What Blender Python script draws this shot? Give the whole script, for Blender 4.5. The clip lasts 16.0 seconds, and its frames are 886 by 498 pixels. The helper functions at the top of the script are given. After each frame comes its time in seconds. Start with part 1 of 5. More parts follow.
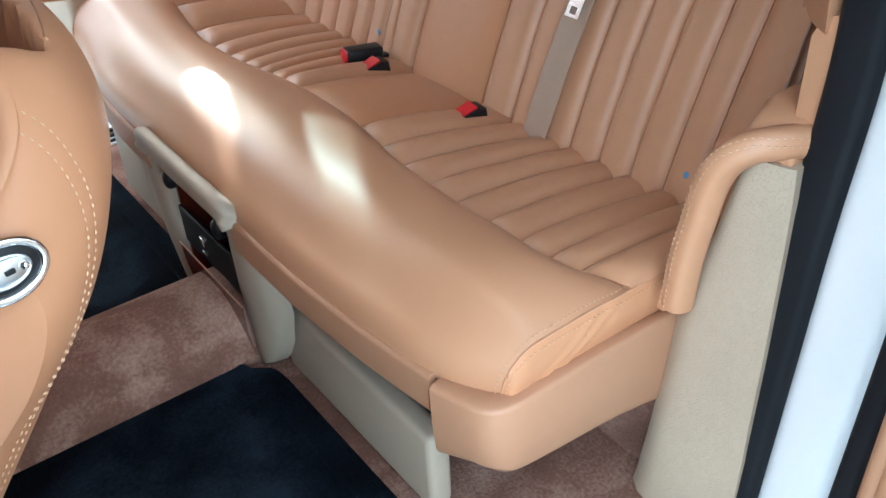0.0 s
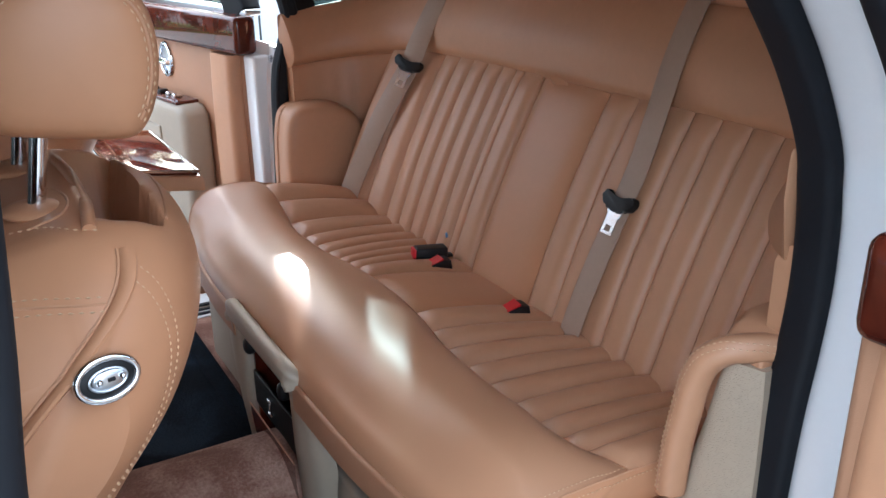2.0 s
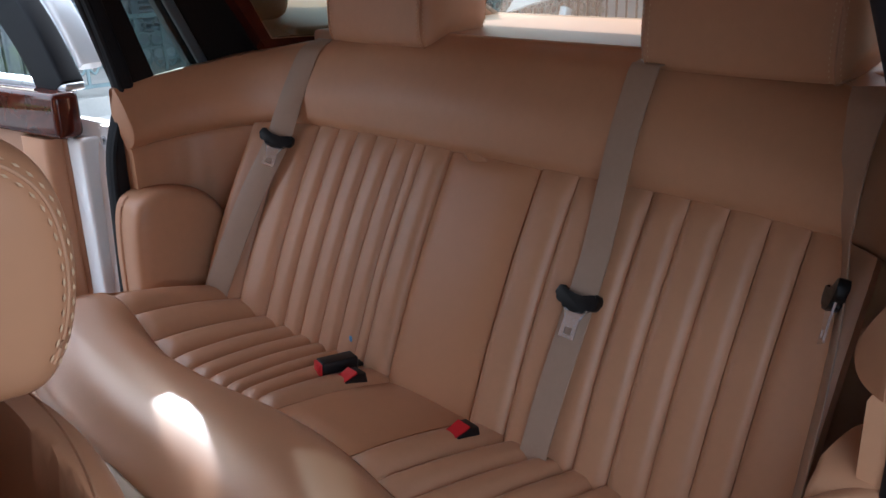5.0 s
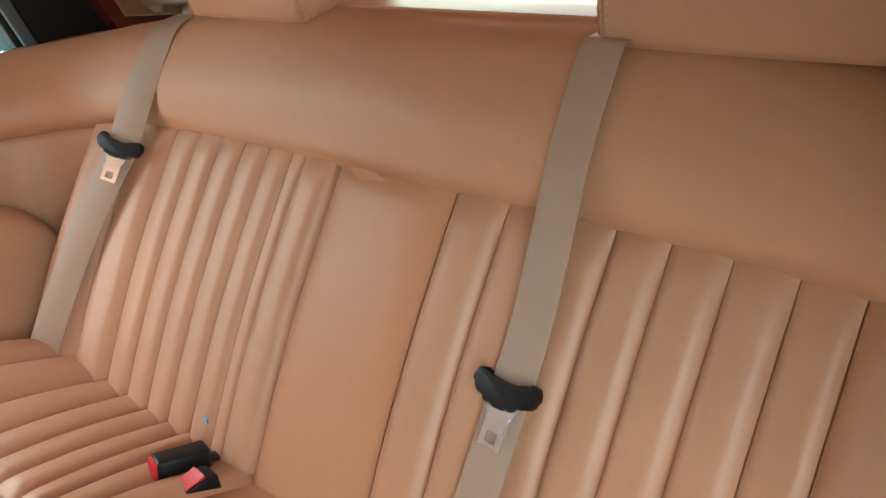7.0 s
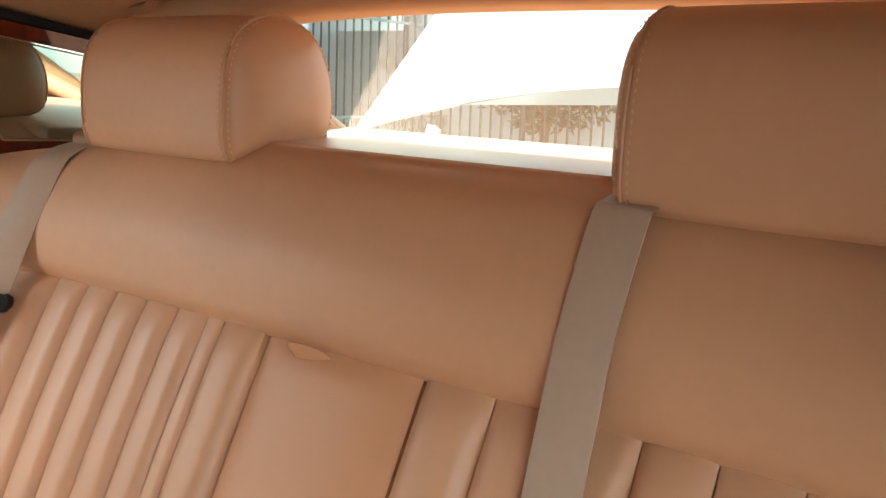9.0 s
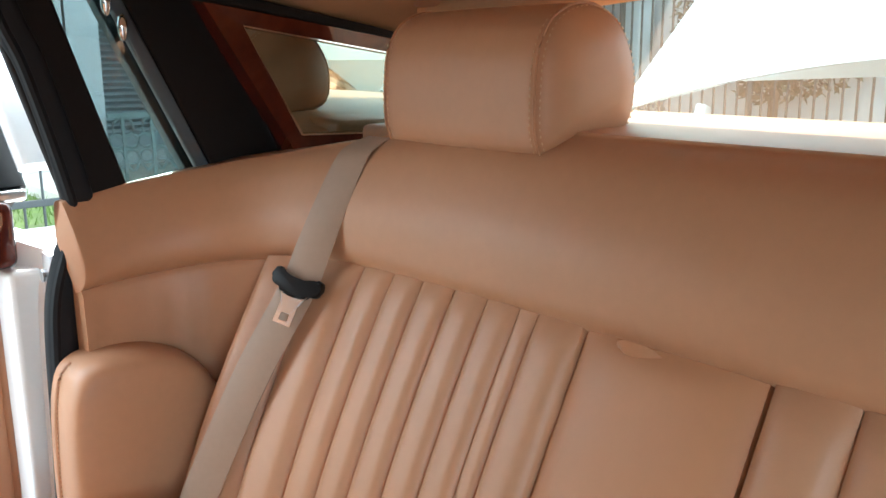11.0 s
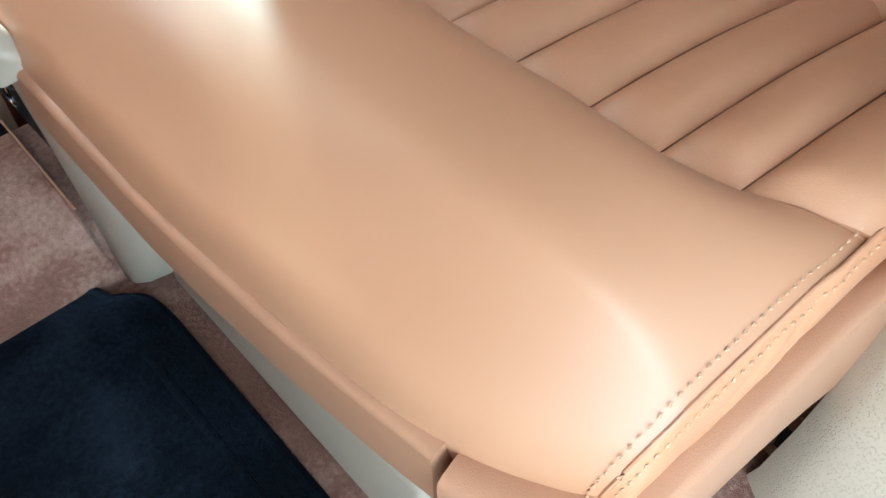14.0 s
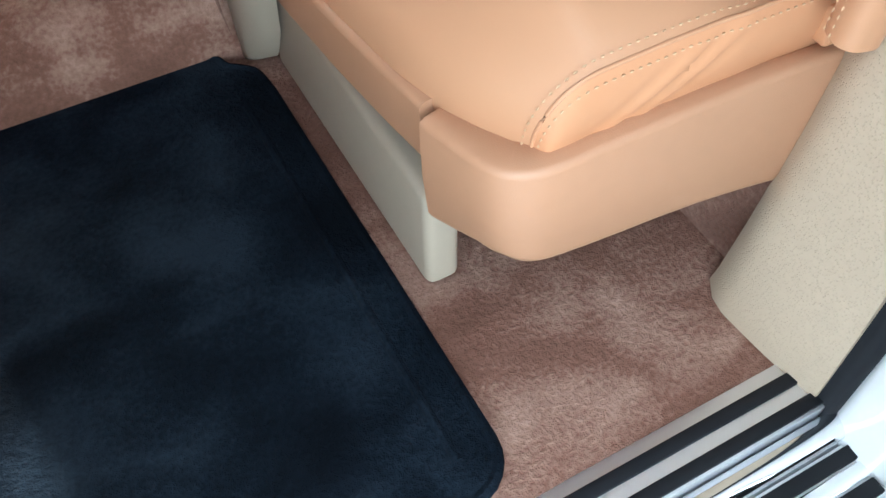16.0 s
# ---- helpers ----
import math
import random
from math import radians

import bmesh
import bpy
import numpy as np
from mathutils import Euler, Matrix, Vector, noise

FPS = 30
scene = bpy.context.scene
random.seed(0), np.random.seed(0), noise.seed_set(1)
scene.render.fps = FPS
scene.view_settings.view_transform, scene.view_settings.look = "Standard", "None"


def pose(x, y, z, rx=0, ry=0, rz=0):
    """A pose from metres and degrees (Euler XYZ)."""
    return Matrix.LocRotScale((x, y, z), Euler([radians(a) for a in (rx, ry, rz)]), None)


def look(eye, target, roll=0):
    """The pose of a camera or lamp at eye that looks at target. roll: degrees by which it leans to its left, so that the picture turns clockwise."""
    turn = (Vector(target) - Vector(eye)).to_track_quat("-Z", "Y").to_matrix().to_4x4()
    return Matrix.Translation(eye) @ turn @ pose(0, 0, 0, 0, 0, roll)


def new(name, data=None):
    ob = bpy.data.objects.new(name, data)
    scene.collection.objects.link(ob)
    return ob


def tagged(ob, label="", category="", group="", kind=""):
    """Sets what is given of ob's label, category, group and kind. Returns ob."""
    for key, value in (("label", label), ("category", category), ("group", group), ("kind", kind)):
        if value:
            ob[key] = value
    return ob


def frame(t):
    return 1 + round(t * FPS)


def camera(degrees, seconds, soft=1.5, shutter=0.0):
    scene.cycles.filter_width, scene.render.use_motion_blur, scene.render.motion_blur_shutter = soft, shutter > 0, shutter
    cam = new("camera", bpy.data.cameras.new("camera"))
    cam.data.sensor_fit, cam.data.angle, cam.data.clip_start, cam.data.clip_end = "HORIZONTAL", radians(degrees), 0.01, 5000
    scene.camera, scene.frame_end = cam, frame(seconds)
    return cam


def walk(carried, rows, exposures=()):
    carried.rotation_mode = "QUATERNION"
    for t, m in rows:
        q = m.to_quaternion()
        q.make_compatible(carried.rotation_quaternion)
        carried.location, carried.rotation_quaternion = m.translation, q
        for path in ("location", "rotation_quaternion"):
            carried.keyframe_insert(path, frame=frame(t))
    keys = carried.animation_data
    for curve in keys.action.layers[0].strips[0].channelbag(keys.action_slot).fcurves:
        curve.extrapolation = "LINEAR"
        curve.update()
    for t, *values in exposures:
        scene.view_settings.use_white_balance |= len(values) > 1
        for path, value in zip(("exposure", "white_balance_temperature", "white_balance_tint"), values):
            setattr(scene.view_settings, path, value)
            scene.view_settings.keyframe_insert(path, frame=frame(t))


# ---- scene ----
cam = camera(54.3, 16.0)
PATH = [
    (0, (0.21, -1.067, 1.26), (1.172, 0.268, 0.123), -2.9),
    (0.5, (0.212, -1.102, 1.252), (1.151, 0.349, 0.243), -2.2),
    (1, (0.192, -1.153, 1.243), (1.137, 0.371, 0.355), -0.9),
    (1.5, (0.171, -1.206, 1.274), (1.11, 0.369, 0.475), -0.3),
    (2, (0.178, -1.232, 1.31), (1.105, 0.389, 0.594), -0.8),
    (2.5, (0.17, -1.246, 1.332), (1.12, 0.393, 0.692), -0.4),
    (3, (0.178, -1.241, 1.356), (1.131, 0.411, 0.754), -0.8),
    (3.5, (0.181, -1.228, 1.352), (1.125, 0.436, 0.769), -0.9),
    (4, (0.19, -1.187, 1.349), (1.17, 0.445, 0.738), -1.4),
    (4.5, (0.207, -1.044, 1.341), (1.356, 0.453, 0.679), -2.3),
    (4.7, (0.184, -0.984, 1.351), (1.43, 0.427, 0.673), -2.5),
    (6.8, (0.468, -0.719, 1.281), (1.834, 0.593, 0.64), -0.6),
    (7, (0.52, -0.693, 1.273), (1.879, 0.616, 0.608), -1.1),
    (7.5, (0.583, -0.632, 1.233), (2.054, 0.539, 0.551), 0.2),
    (8, (0.613, -0.611, 1.216), (2.213, 0.478, 0.71), 2.6),
    (8.2, (0.617, -0.594, 1.232), (2.28, 0.439, 0.824), 3.5),
    (10.3, (0.552, -0.417, 1.285), (1.911, 1.003, 0.911), 0.6),
    (10.5, (0.546, -0.414, 1.282), (1.875, 1.033, 0.911), 0.4),
    (11, (0.543, -0.419, 1.284), (1.809, 1.067, 0.849), -0.5),
    (11.5, (0.528, -0.462, 1.211), (1.637, 1.033, 0.48), -1.3),
    (12, (0.533, -0.507, 1.15), (1.494, 0.875, 0.07), -2.8),
    (12.5, (0.515, -0.546, 1.1), (1.425, 0.634, -0.234), -0.9),
    (13, (0.504, -0.607, 1.04), (1.33, 0.495, -0.41), -1.7),
    (13.5, (0.489, -0.632, 1.024), (1.281, 0.389, -0.504), -2.0),
    (14, (0.461, -0.67, 1.021), (1.287, 0.302, -0.519), -1.7),
    (14.5, (0.458, -0.713, 1.021), (1.278, 0.212, -0.552), -2.1),
    (15, (0.431, -0.793, 1.018), (1.24, 0.221, -0.505), -0.2),
    (15.5, (0.413, -0.842, 1.031), (1.13, 0.226, -0.5), -0.4),
    (16, (0.392, -0.894, 1.035), (0.962, 0.181, -0.553), -1.0),
]

walk(cam, [(t, look(eye, target, roll)) for t, eye, target, roll in PATH],
     exposures=[(0.0, 2.57, 5530, -2), (0.5, 2.42, 5530, -2), (1.0, 2.32, 5580, -1), (1.5, 2.17, 5380, 4), (2.5, 1.79, 5980, 8), (3.5, 1.73, 6080, 10), (4.0, 1.65, 5950, 10), (4.5, 1.41, 5630, 10), (4.7, 1.41, 5630, 10), (6.8, 2.85, 6080, -2), (8.2, 3.05, 6480, -2), (10.3, 2.7, 6030, -2), (11.0, 2.75, 5880, -2), (11.5, 2.7, 5600, -7), (12.0, 2.4, 5280, -7), (12.5, 2.68, 5080, -10), (13.0, 3.03, 5480, -9), (13.5, 2.96, 5480, -7), (14.0, 3.03, 5480, -4), (15.0, 2.75, 5680, -3), (15.5, 2.8, 5680, -3), (16.0, 2.75, 5780, -1)])

# ---------------------------------------------------------------- light
SUN_AZ, SUN_UP = 71.8, 23.4
world = bpy.data.worlds.new("daylight")
scene.world = world
world.use_nodes = True
wn = world.node_tree
sky = wn.nodes.new("ShaderNodeTexSky")
sky.sky_type, sky.sun_disc = "NISHITA", False
sky.sun_elevation, sky.sun_rotation = radians(SUN_UP), radians(90 - SUN_AZ)
sky.air_density, sky.dust_density, sky.ozone_density = 1.0, 4.0, 0.6
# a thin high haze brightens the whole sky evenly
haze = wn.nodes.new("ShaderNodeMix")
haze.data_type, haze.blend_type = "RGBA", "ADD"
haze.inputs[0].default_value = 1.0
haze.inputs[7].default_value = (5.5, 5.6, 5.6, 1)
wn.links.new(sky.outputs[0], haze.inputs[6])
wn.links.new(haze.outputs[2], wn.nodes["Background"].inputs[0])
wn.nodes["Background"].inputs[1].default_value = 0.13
sun = new("sun", bpy.data.lights.new("sun", "SUN"))
sun.data.energy, sun.data.angle, sun.data.color = 3.0, radians(0.9), (1.0, 0.97, 0.92)
sun.matrix_world = look((math.cos(radians(SUN_AZ)), math.sin(radians(SUN_AZ)), math.tan(radians(SUN_UP))), (0, 0, 0))

# ---------------------------------------------------------------- materials
def mat(name, color, rough=0.5, metal=0.0, vary=0.0, scale=8.0, bump=0.0, bscale=300.0, kind="noise", coat=0.0, coat_rough=0.04, spec=0.5, color2=None, sheen=0.0, contrast=0.0):
    """A node material: base colour that wanders at two scales, roughness variation and fine relief, all in object space metres."""
    m = bpy.data.materials.new(name)
    m.use_nodes = True
    nt = m.node_tree
    b = nt.nodes["Principled BSDF"]
    b.inputs["Roughness"].default_value, b.inputs["Metallic"].default_value = rough, metal
    b.inputs["Coat Weight"].default_value, b.inputs["Coat Roughness"].default_value = coat, coat_rough
    b.inputs["Specular IOR Level"].default_value = spec
    b.inputs["Sheen Weight"].default_value, b.inputs["Sheen Roughness"].default_value = sheen, 0.4
    co = nt.nodes.new("ShaderNodeNewGeometry")
    n1 = nt.nodes.new("ShaderNodeTexNoise")
    n1.inputs["Scale"].default_value, n1.inputs["Detail"].default_value = scale, 5
    nt.links.new(co.outputs["Position"], n1.inputs["Vector"])
    n2 = nt.nodes.new("ShaderNodeTexNoise")
    n2.inputs["Scale"].default_value, n2.inputs["Detail"].default_value = scale * 14, 3
    nt.links.new(co.outputs["Position"], n2.inputs["Vector"])
    add = nt.nodes.new("ShaderNodeMath")
    add.operation = "MULTIPLY_ADD"
    add.inputs[1].default_value = 0.4
    nt.links.new(n2.outputs[0], add.inputs[0])
    nt.links.new(n1.outputs[0], add.inputs[2])
    ramp = nt.nodes.new("ShaderNodeMapRange")
    ramp.inputs[1].default_value, ramp.inputs[2].default_value = 0.45 + 0.14 * contrast, 0.95 - 0.10 * contrast
    nt.links.new(add.outputs[0], ramp.inputs[0])
    mix = nt.nodes.new("ShaderNodeMix")
    mix.data_type = "RGBA"
    lo = [c * (1 - vary) for c in color]
    hi = color2 or [min(1, c * (1 + vary)) for c in color]
    mix.inputs[6].default_value, mix.inputs[7].default_value = (*lo, 1), (*hi, 1)
    nt.links.new(ramp.outputs[0], mix.inputs[0])
    nt.links.new(mix.outputs[2], b.inputs["Base Color"])
    rr = nt.nodes.new("ShaderNodeMapRange")
    rr.inputs[3].default_value, rr.inputs[4].default_value = rough * 0.88, min(1, rough * 1.12)
    nt.links.new(n1.outputs[0], rr.inputs[0])
    nt.links.new(rr.outputs[0], b.inputs["Roughness"])
    if bump:
        if kind == "grain":
            t = nt.nodes.new("ShaderNodeTexVoronoi")
            out = t.outputs["Distance"]
        elif kind == "pore":
            t = nt.nodes.new("ShaderNodeTexVoronoi")
            pit = nt.nodes.new("ShaderNodeMapRange")
            pit.inputs[1].default_value, pit.inputs[2].default_value = 0.10, 0.38
            nt.links.new(t.outputs["Distance"], pit.inputs[0])
            out = pit.outputs[0]
        else:
            t = nt.nodes.new("ShaderNodeTexNoise")
            t.inputs["Detail"].default_value = 4
            out = t.outputs[0]
        t.inputs["Scale"].default_value = bscale
        nt.links.new(co.outputs["Position"], t.inputs["Vector"])
        bp = nt.nodes.new("ShaderNodeBump")
        bp.inputs["Strength"].default_value, bp.inputs["Distance"].default_value = bump, 0.002
        nt.links.new(out, bp.inputs["Height"])
        nt.links.new(bp.outputs[0], b.inputs["Normal"])
    return m


def wood_mat():
    """Glossy burr walnut veneer under lacquer."""
    m = bpy.data.materials.new("burr_walnut")
    m.use_nodes = True
    nt = m.node_tree
    b = nt.nodes["Principled BSDF"]
    b.inputs["Roughness"].default_value = 0.4
    b.inputs["Specular IOR Level"].default_value = 0.0
    b.inputs["Coat Weight"].default_value, b.inputs["Coat Roughness"].default_value = 1.0, 0.03
    co = nt.nodes.new("ShaderNodeNewGeometry")
    n = nt.nodes.new("ShaderNodeTexNoise")
    n.inputs["Scale"].default_value, n.inputs["Detail"].default_value, n.inputs["Distortion"].default_value = 14, 7, 1.2
    nt.links.new(co.outputs["Position"], n.inputs["Vector"])
    r = nt.nodes.new("ShaderNodeValToRGB")
    r.color_ramp.elements[0].position, r.color_ramp.elements[0].color = 0.3, (0.035, 0.006, 0.004, 1)
    r.color_ramp.elements[1].position, r.color_ramp.elements[1].color = 0.75, (0.115, 0.020, 0.009, 1)
    nt.links.new(n.outputs[0], r.inputs[0])
    nt.links.new(r.outputs[0], b.inputs["Base Color"])
    return m


def glass_mat(name, color, rough=0.0, film=0.06):
    """Thin pane: mostly clear, with a mirror-like film at its surface."""
    m = bpy.data.materials.new(name)
    m.use_nodes = True
    nt = m.node_tree
    nt.nodes.remove(nt.nodes["Principled BSDF"])
    tr = nt.nodes.new("ShaderNodeBsdfTransparent")
    gl = nt.nodes.new("ShaderNodeBsdfGlossy")
    tr.inputs[0].default_value = (*color, 1)
    gl.inputs["Roughness"].default_value = rough
    lw = nt.nodes.new("ShaderNodeLayerWeight")
    lw.inputs[0].default_value = 0.5
    pw = nt.nodes.new("ShaderNodeMath")
    pw.operation = "POWER"
    pw.inputs[1].default_value = 4.0
    nt.links.new(lw.outputs["Facing"], pw.inputs[0])
    fr = nt.nodes.new("ShaderNodeMapRange")
    fr.inputs[3].default_value, fr.inputs[4].default_value = film, 0.9
    nt.links.new(pw.outputs[0], fr.inputs[0])
    mx = nt.nodes.new("ShaderNodeMixShader")
    nt.links.new(fr.outputs[0], mx.inputs[0])
    nt.links.new(tr.outputs[0], mx.inputs[1])
    nt.links.new(gl.outputs[0], mx.inputs[2])
    nt.links.new(mx.outputs[0], nt.nodes["Material Output"].inputs[0])
    return m


def pile_mat(name, dark, mid, light, scale, sheen=0.2, relief=0.9):
    """Cut pile: brushed patches of nap, fine fibre speckle and a deep, soft relief."""
    m = bpy.data.materials.new(name)
    m.use_nodes = True
    nt = m.node_tree
    b = nt.nodes["Principled BSDF"]
    b.inputs["Roughness"].default_value = 0.95
    b.inputs["Specular IOR Level"].default_value = 0.05
    b.inputs["Sheen Weight"].default_value, b.inputs["Sheen Roughness"].default_value = sheen, 0.5
    co = nt.nodes.new("ShaderNodeNewGeometry")

    def fleck(sc, detail, dist=0.0):
        n = nt.nodes.new("ShaderNodeTexNoise")
        n.inputs["Scale"].default_value, n.inputs["Detail"].default_value, n.inputs["Distortion"].default_value = sc, detail, dist
        nt.links.new(co.outputs["Position"], n.inputs["Vector"])
        return n
    nap, fibre, fine = fleck(scale, 6, 0.6), fleck(190, 5), fleck(700, 3)
    mixed = nt.nodes.new("ShaderNodeMath")
    mixed.operation = "MULTIPLY_ADD"
    mixed.inputs[1].default_value = 0.3
    nt.links.new(fibre.outputs[0], mixed.inputs[0])
    nt.links.new(nap.outputs[0], mixed.inputs[2])
    r = nt.nodes.new("ShaderNodeValToRGB")
    r.color_ramp.elements[0].position, r.color_ramp.elements[0].color = 0.50, (*dark, 1)
    r.color_ramp.elements[1].position, r.color_ramp.elements[1].color = 0.82, (*light, 1)
    e = r.color_ramp.elements.new(0.63)
    e.color = (*mid, 1)
    nt.links.new(mixed.outputs[0], r.inputs[0])
    nt.links.new(r.outputs[0], b.inputs["Base Color"])
    h = nt.nodes.new("ShaderNodeMath")
    h.operation = "MULTIPLY_ADD"
    h.inputs[1].default_value = 0.5
    nt.links.new(fine.outputs[0], h.inputs[0])
    nt.links.new(fibre.outputs[0], h.inputs[2])
    bp = nt.nodes.new("ShaderNodeBump")
    bp.inputs["Strength"].default_value, bp.inputs["Distance"].default_value = relief, 0.004
    nt.links.new(h.outputs[0], bp.inputs["Height"])
    nt.links.new(bp.outputs[0], b.inputs["Normal"])
    return m


LEATHER = mat("tan_leather", (0.50, 0.255, 0.138), 0.48, vary=0.06, scale=5, bump=0.05, bscale=900, kind="grain", spec=0.4, coat=0.3, coat_rough=0.42)
LEATHER_FLAT = mat("tan_leather_plain", (0.50, 0.240, 0.122), 0.46, vary=0.04, scale=4, spec=0.36, coat=0.15, coat_rough=0.42)
LEATHER_ROLL = mat("tan_leather_polished", (0.50, 0.258, 0.140), 0.42, vary=0.015, scale=2, coat=0.40, coat_rough=0.42, spec=0.55)
for n in LEATHER_ROLL.node_tree.nodes:
    if n.type == "TEX_NOISE":
        n.inputs["Detail"].default_value = 0.0
TRIM = mat("tan_trim", (0.40, 0.207, 0.117), 0.48, vary=0.05, scale=6, bump=0.1, bscale=1100, kind="grain")
BEIGE = mat("beige_leather", (0.44, 0.345, 0.25), 0.55, vary=0.06, scale=6, bump=0.42, bscale=440, kind="pore")
BEIGE_TRIM = mat("beige_trim", (0.36, 0.298, 0.228), 0.5, vary=0.05, scale=5, bump=0.08, bscale=900)
CARPET = pile_mat("rose_carpet", (0.150, 0.072, 0.050), (0.205, 0.102, 0.073), (0.40, 0.25, 0.19), 7, 0.05)
MAT_NAVY = pile_mat("navy_mat", (0.0025, 0.004, 0.0065), (0.005, 0.008, 0.013), (0.014, 0.021, 0.031), 8, 0.0, 0.8)
BELT = mat("belt_webbing", (0.39, 0.265, 0.19), 0.5, vary=0.06, scale=9, bump=0.12, bscale=1400)
BLACK = mat("black_plastic", (0.008, 0.008, 0.009), 0.42, vary=0.15, bump=0.08, bscale=900, spec=0.3)
RUBBER = mat("black_rubber", (0.008, 0.009, 0.012), 0.6, vary=0.2, bump=0.05, bscale=300, spec=0.25)
PILLAR = mat("black_suede", (0.011, 0.009, 0.009), 0.8, vary=0.15, bump=0.2, bscale=900, spec=0.2)
RED = mat("red_plastic", (0.62, 0.012, 0.02), 0.35, vary=0.05)
CHROME = mat("chrome", (0.82, 0.83, 0.85), 0.07, metal=1.0, vary=0.02)
# latch plate steel; its pale diffuse share imitates reflected sky
WHITENED_STEEL = mat("sky_whitened_steel", (0.80, 0.81, 0.82), 0.22, metal=0.8, vary=0.03)
STEEL = mat("brushed_steel", (0.62, 0.64, 0.67), 0.28, metal=1.0, vary=0.04, bump=0.05, bscale=500)
ALU = mat("brushed_aluminium", (0.80, 0.81, 0.84), 0.46, metal=1.0, vary=0.04, scale=3)
WHITE = mat("white_paint", (0.86, 0.87, 0.88), 0.3, vary=0.02, coat=1.0)
STITCH = mat("cream_thread", (0.60, 0.39, 0.235), 0.7, vary=0.1)
HEADLINER = mat("headliner", (0.42, 0.24, 0.13), 0.9, vary=0.05, bump=0.2, bscale=900)
BLUE = mat("blue_sticker", (0.16, 0.36, 0.62), 0.5)
WOOD = wood_mat()
QUARTER = glass_mat("quarter_glass", (0.40, 0.45, 0.44))
TINT = glass_mat("tinted_glass", (0.62, 0.66, 0.66))
# tint added to the front glass to hold back light from ahead
DIMMED_GLASS = glass_mat("light_dimming_glass", (0.14, 0.16, 0.155))
BLACKED_GLASS = glass_mat("light_stopping_glass", (0.04, 0.045, 0.045))
REARGLASS = glass_mat("green_tinted_glass", (0.38, 0.45, 0.43))
MIRROR = mat("mirror_silver", (0.52, 0.62, 0.59), 0.0, metal=1.0)
DARKGLASS = mat("dark_glass", (0.012, 0.015, 0.016), 0.03, coat=1.0)
EDGING = mat("window_edging", (0.07, 0.09, 0.105), 0.3, vary=0.1)
GATEM = mat("dark_timber", (0.07, 0.055, 0.045), 0.7, vary=0.3, scale=6)
BAMBOO = mat("bamboo_stem", (0.30, 0.29, 0.17), 0.5, vary=0.25, scale=9)
ASPHALT = mat("asphalt", (0.17, 0.168, 0.165), 0.9, vary=0.15, scale=2, bump=0.5, bscale=120)
GRASSM = mat("grass_blade", (0.10, 0.16, 0.03), 0.8, vary=0.4, scale=3)
LEAFM = mat("leaf", (0.028, 0.05, 0.02), 0.55, vary=0.5, scale=6)
BARK = mat("bark", (0.09, 0.065, 0.045), 0.9, vary=0.3, scale=9, bump=0.6, bscale=60)
IRON = mat("painted_iron", (0.03, 0.034, 0.036), 0.5, vary=0.2)
STUCCO = mat("pale_stucco", (0.62, 0.63, 0.66), 0.85, vary=0.08, scale=2, bump=0.2, bscale=90)
SHUTTER = mat("shutter_paint", (0.34, 0.38, 0.42), 0.6, vary=0.08)
LACE = mat("iron_lace_paint", (0.22, 0.29, 0.29), 0.6, vary=0.15)
PATHM = mat("pale_path", (0.55, 0.53, 0.48), 0.9, vary=0.1, scale=3, bump=0.3, bscale=60)


# ---------------------------------------------------------------- mesh helpers
def link(name, bm, material, smooth=True, sharp=40):
    bmesh.ops.recalc_face_normals(bm, faces=bm.faces)
    me = bpy.data.meshes.new(name)
    bm.to_mesh(me)
    bm.free()
    me.materials.append(material)
    if smooth:
        me.shade_smooth()
        me.set_sharp_from_angle(angle=radians(sharp))
    return new(name, me)


def part(name, bm, material, parent, label="", smooth=True, sharp=40):
    """One mesh under a thing or under a part."""
    ob = link(name, bm, material, smooth, sharp)
    ob.parent = parent
    ob.matrix_parent_inverse = parent.matrix_world.inverted()
    return tagged(ob, label) if label else ob


def thing(name, label, category, at=(0, 0, 0), group="", kind=""):
    ob = new(name)
    ob.location = at
    ob.empty_display_size = 0.05
    bpy.context.view_layer.update()
    return tagged(ob, label, category, group, kind)


def solid(name, bm, material, label, category, group="", kind="", smooth=True, sharp=40):
    return tagged(link(name, bm, material, smooth, sharp), label, category, group, kind)


def grid(f, nu, nv, wrap_u=False, wrap_v=False):
    """A sheet of quads: f(u, v) with u and v from 0 to 1."""
    bm = bmesh.new()
    mu, mv = (nu if wrap_u else nu + 1), (nv if wrap_v else nv + 1)
    vs = [[bm.verts.new(f(a / nu, b / nv)) for b in range(mv)] for a in range(mu)]
    for a in range(nu):
        for b in range(nv):
            a2, b2 = (a + 1) % mu, (b + 1) % mv
            bm.faces.new((vs[a][b], vs[a2][b], vs[a2][b2], vs[a][b2]))
    return bm


def loft(rings, closed=True, cap=True):
    """Faces between rings of points."""
    bm = bmesh.new()
    vs = [[bm.verts.new(p) for p in r] for r in rings]
    n = len(rings[0])
    for a, b in zip(vs, vs[1:]):
        for k in range(n if closed else n - 1):
            k2 = (k + 1) % n
            bm.faces.new((a[k], a[k2], b[k2], b[k]))
    if cap and closed:
        bm.faces.new(vs[0][::-1])
        bm.faces.new(vs[-1])
    return bm


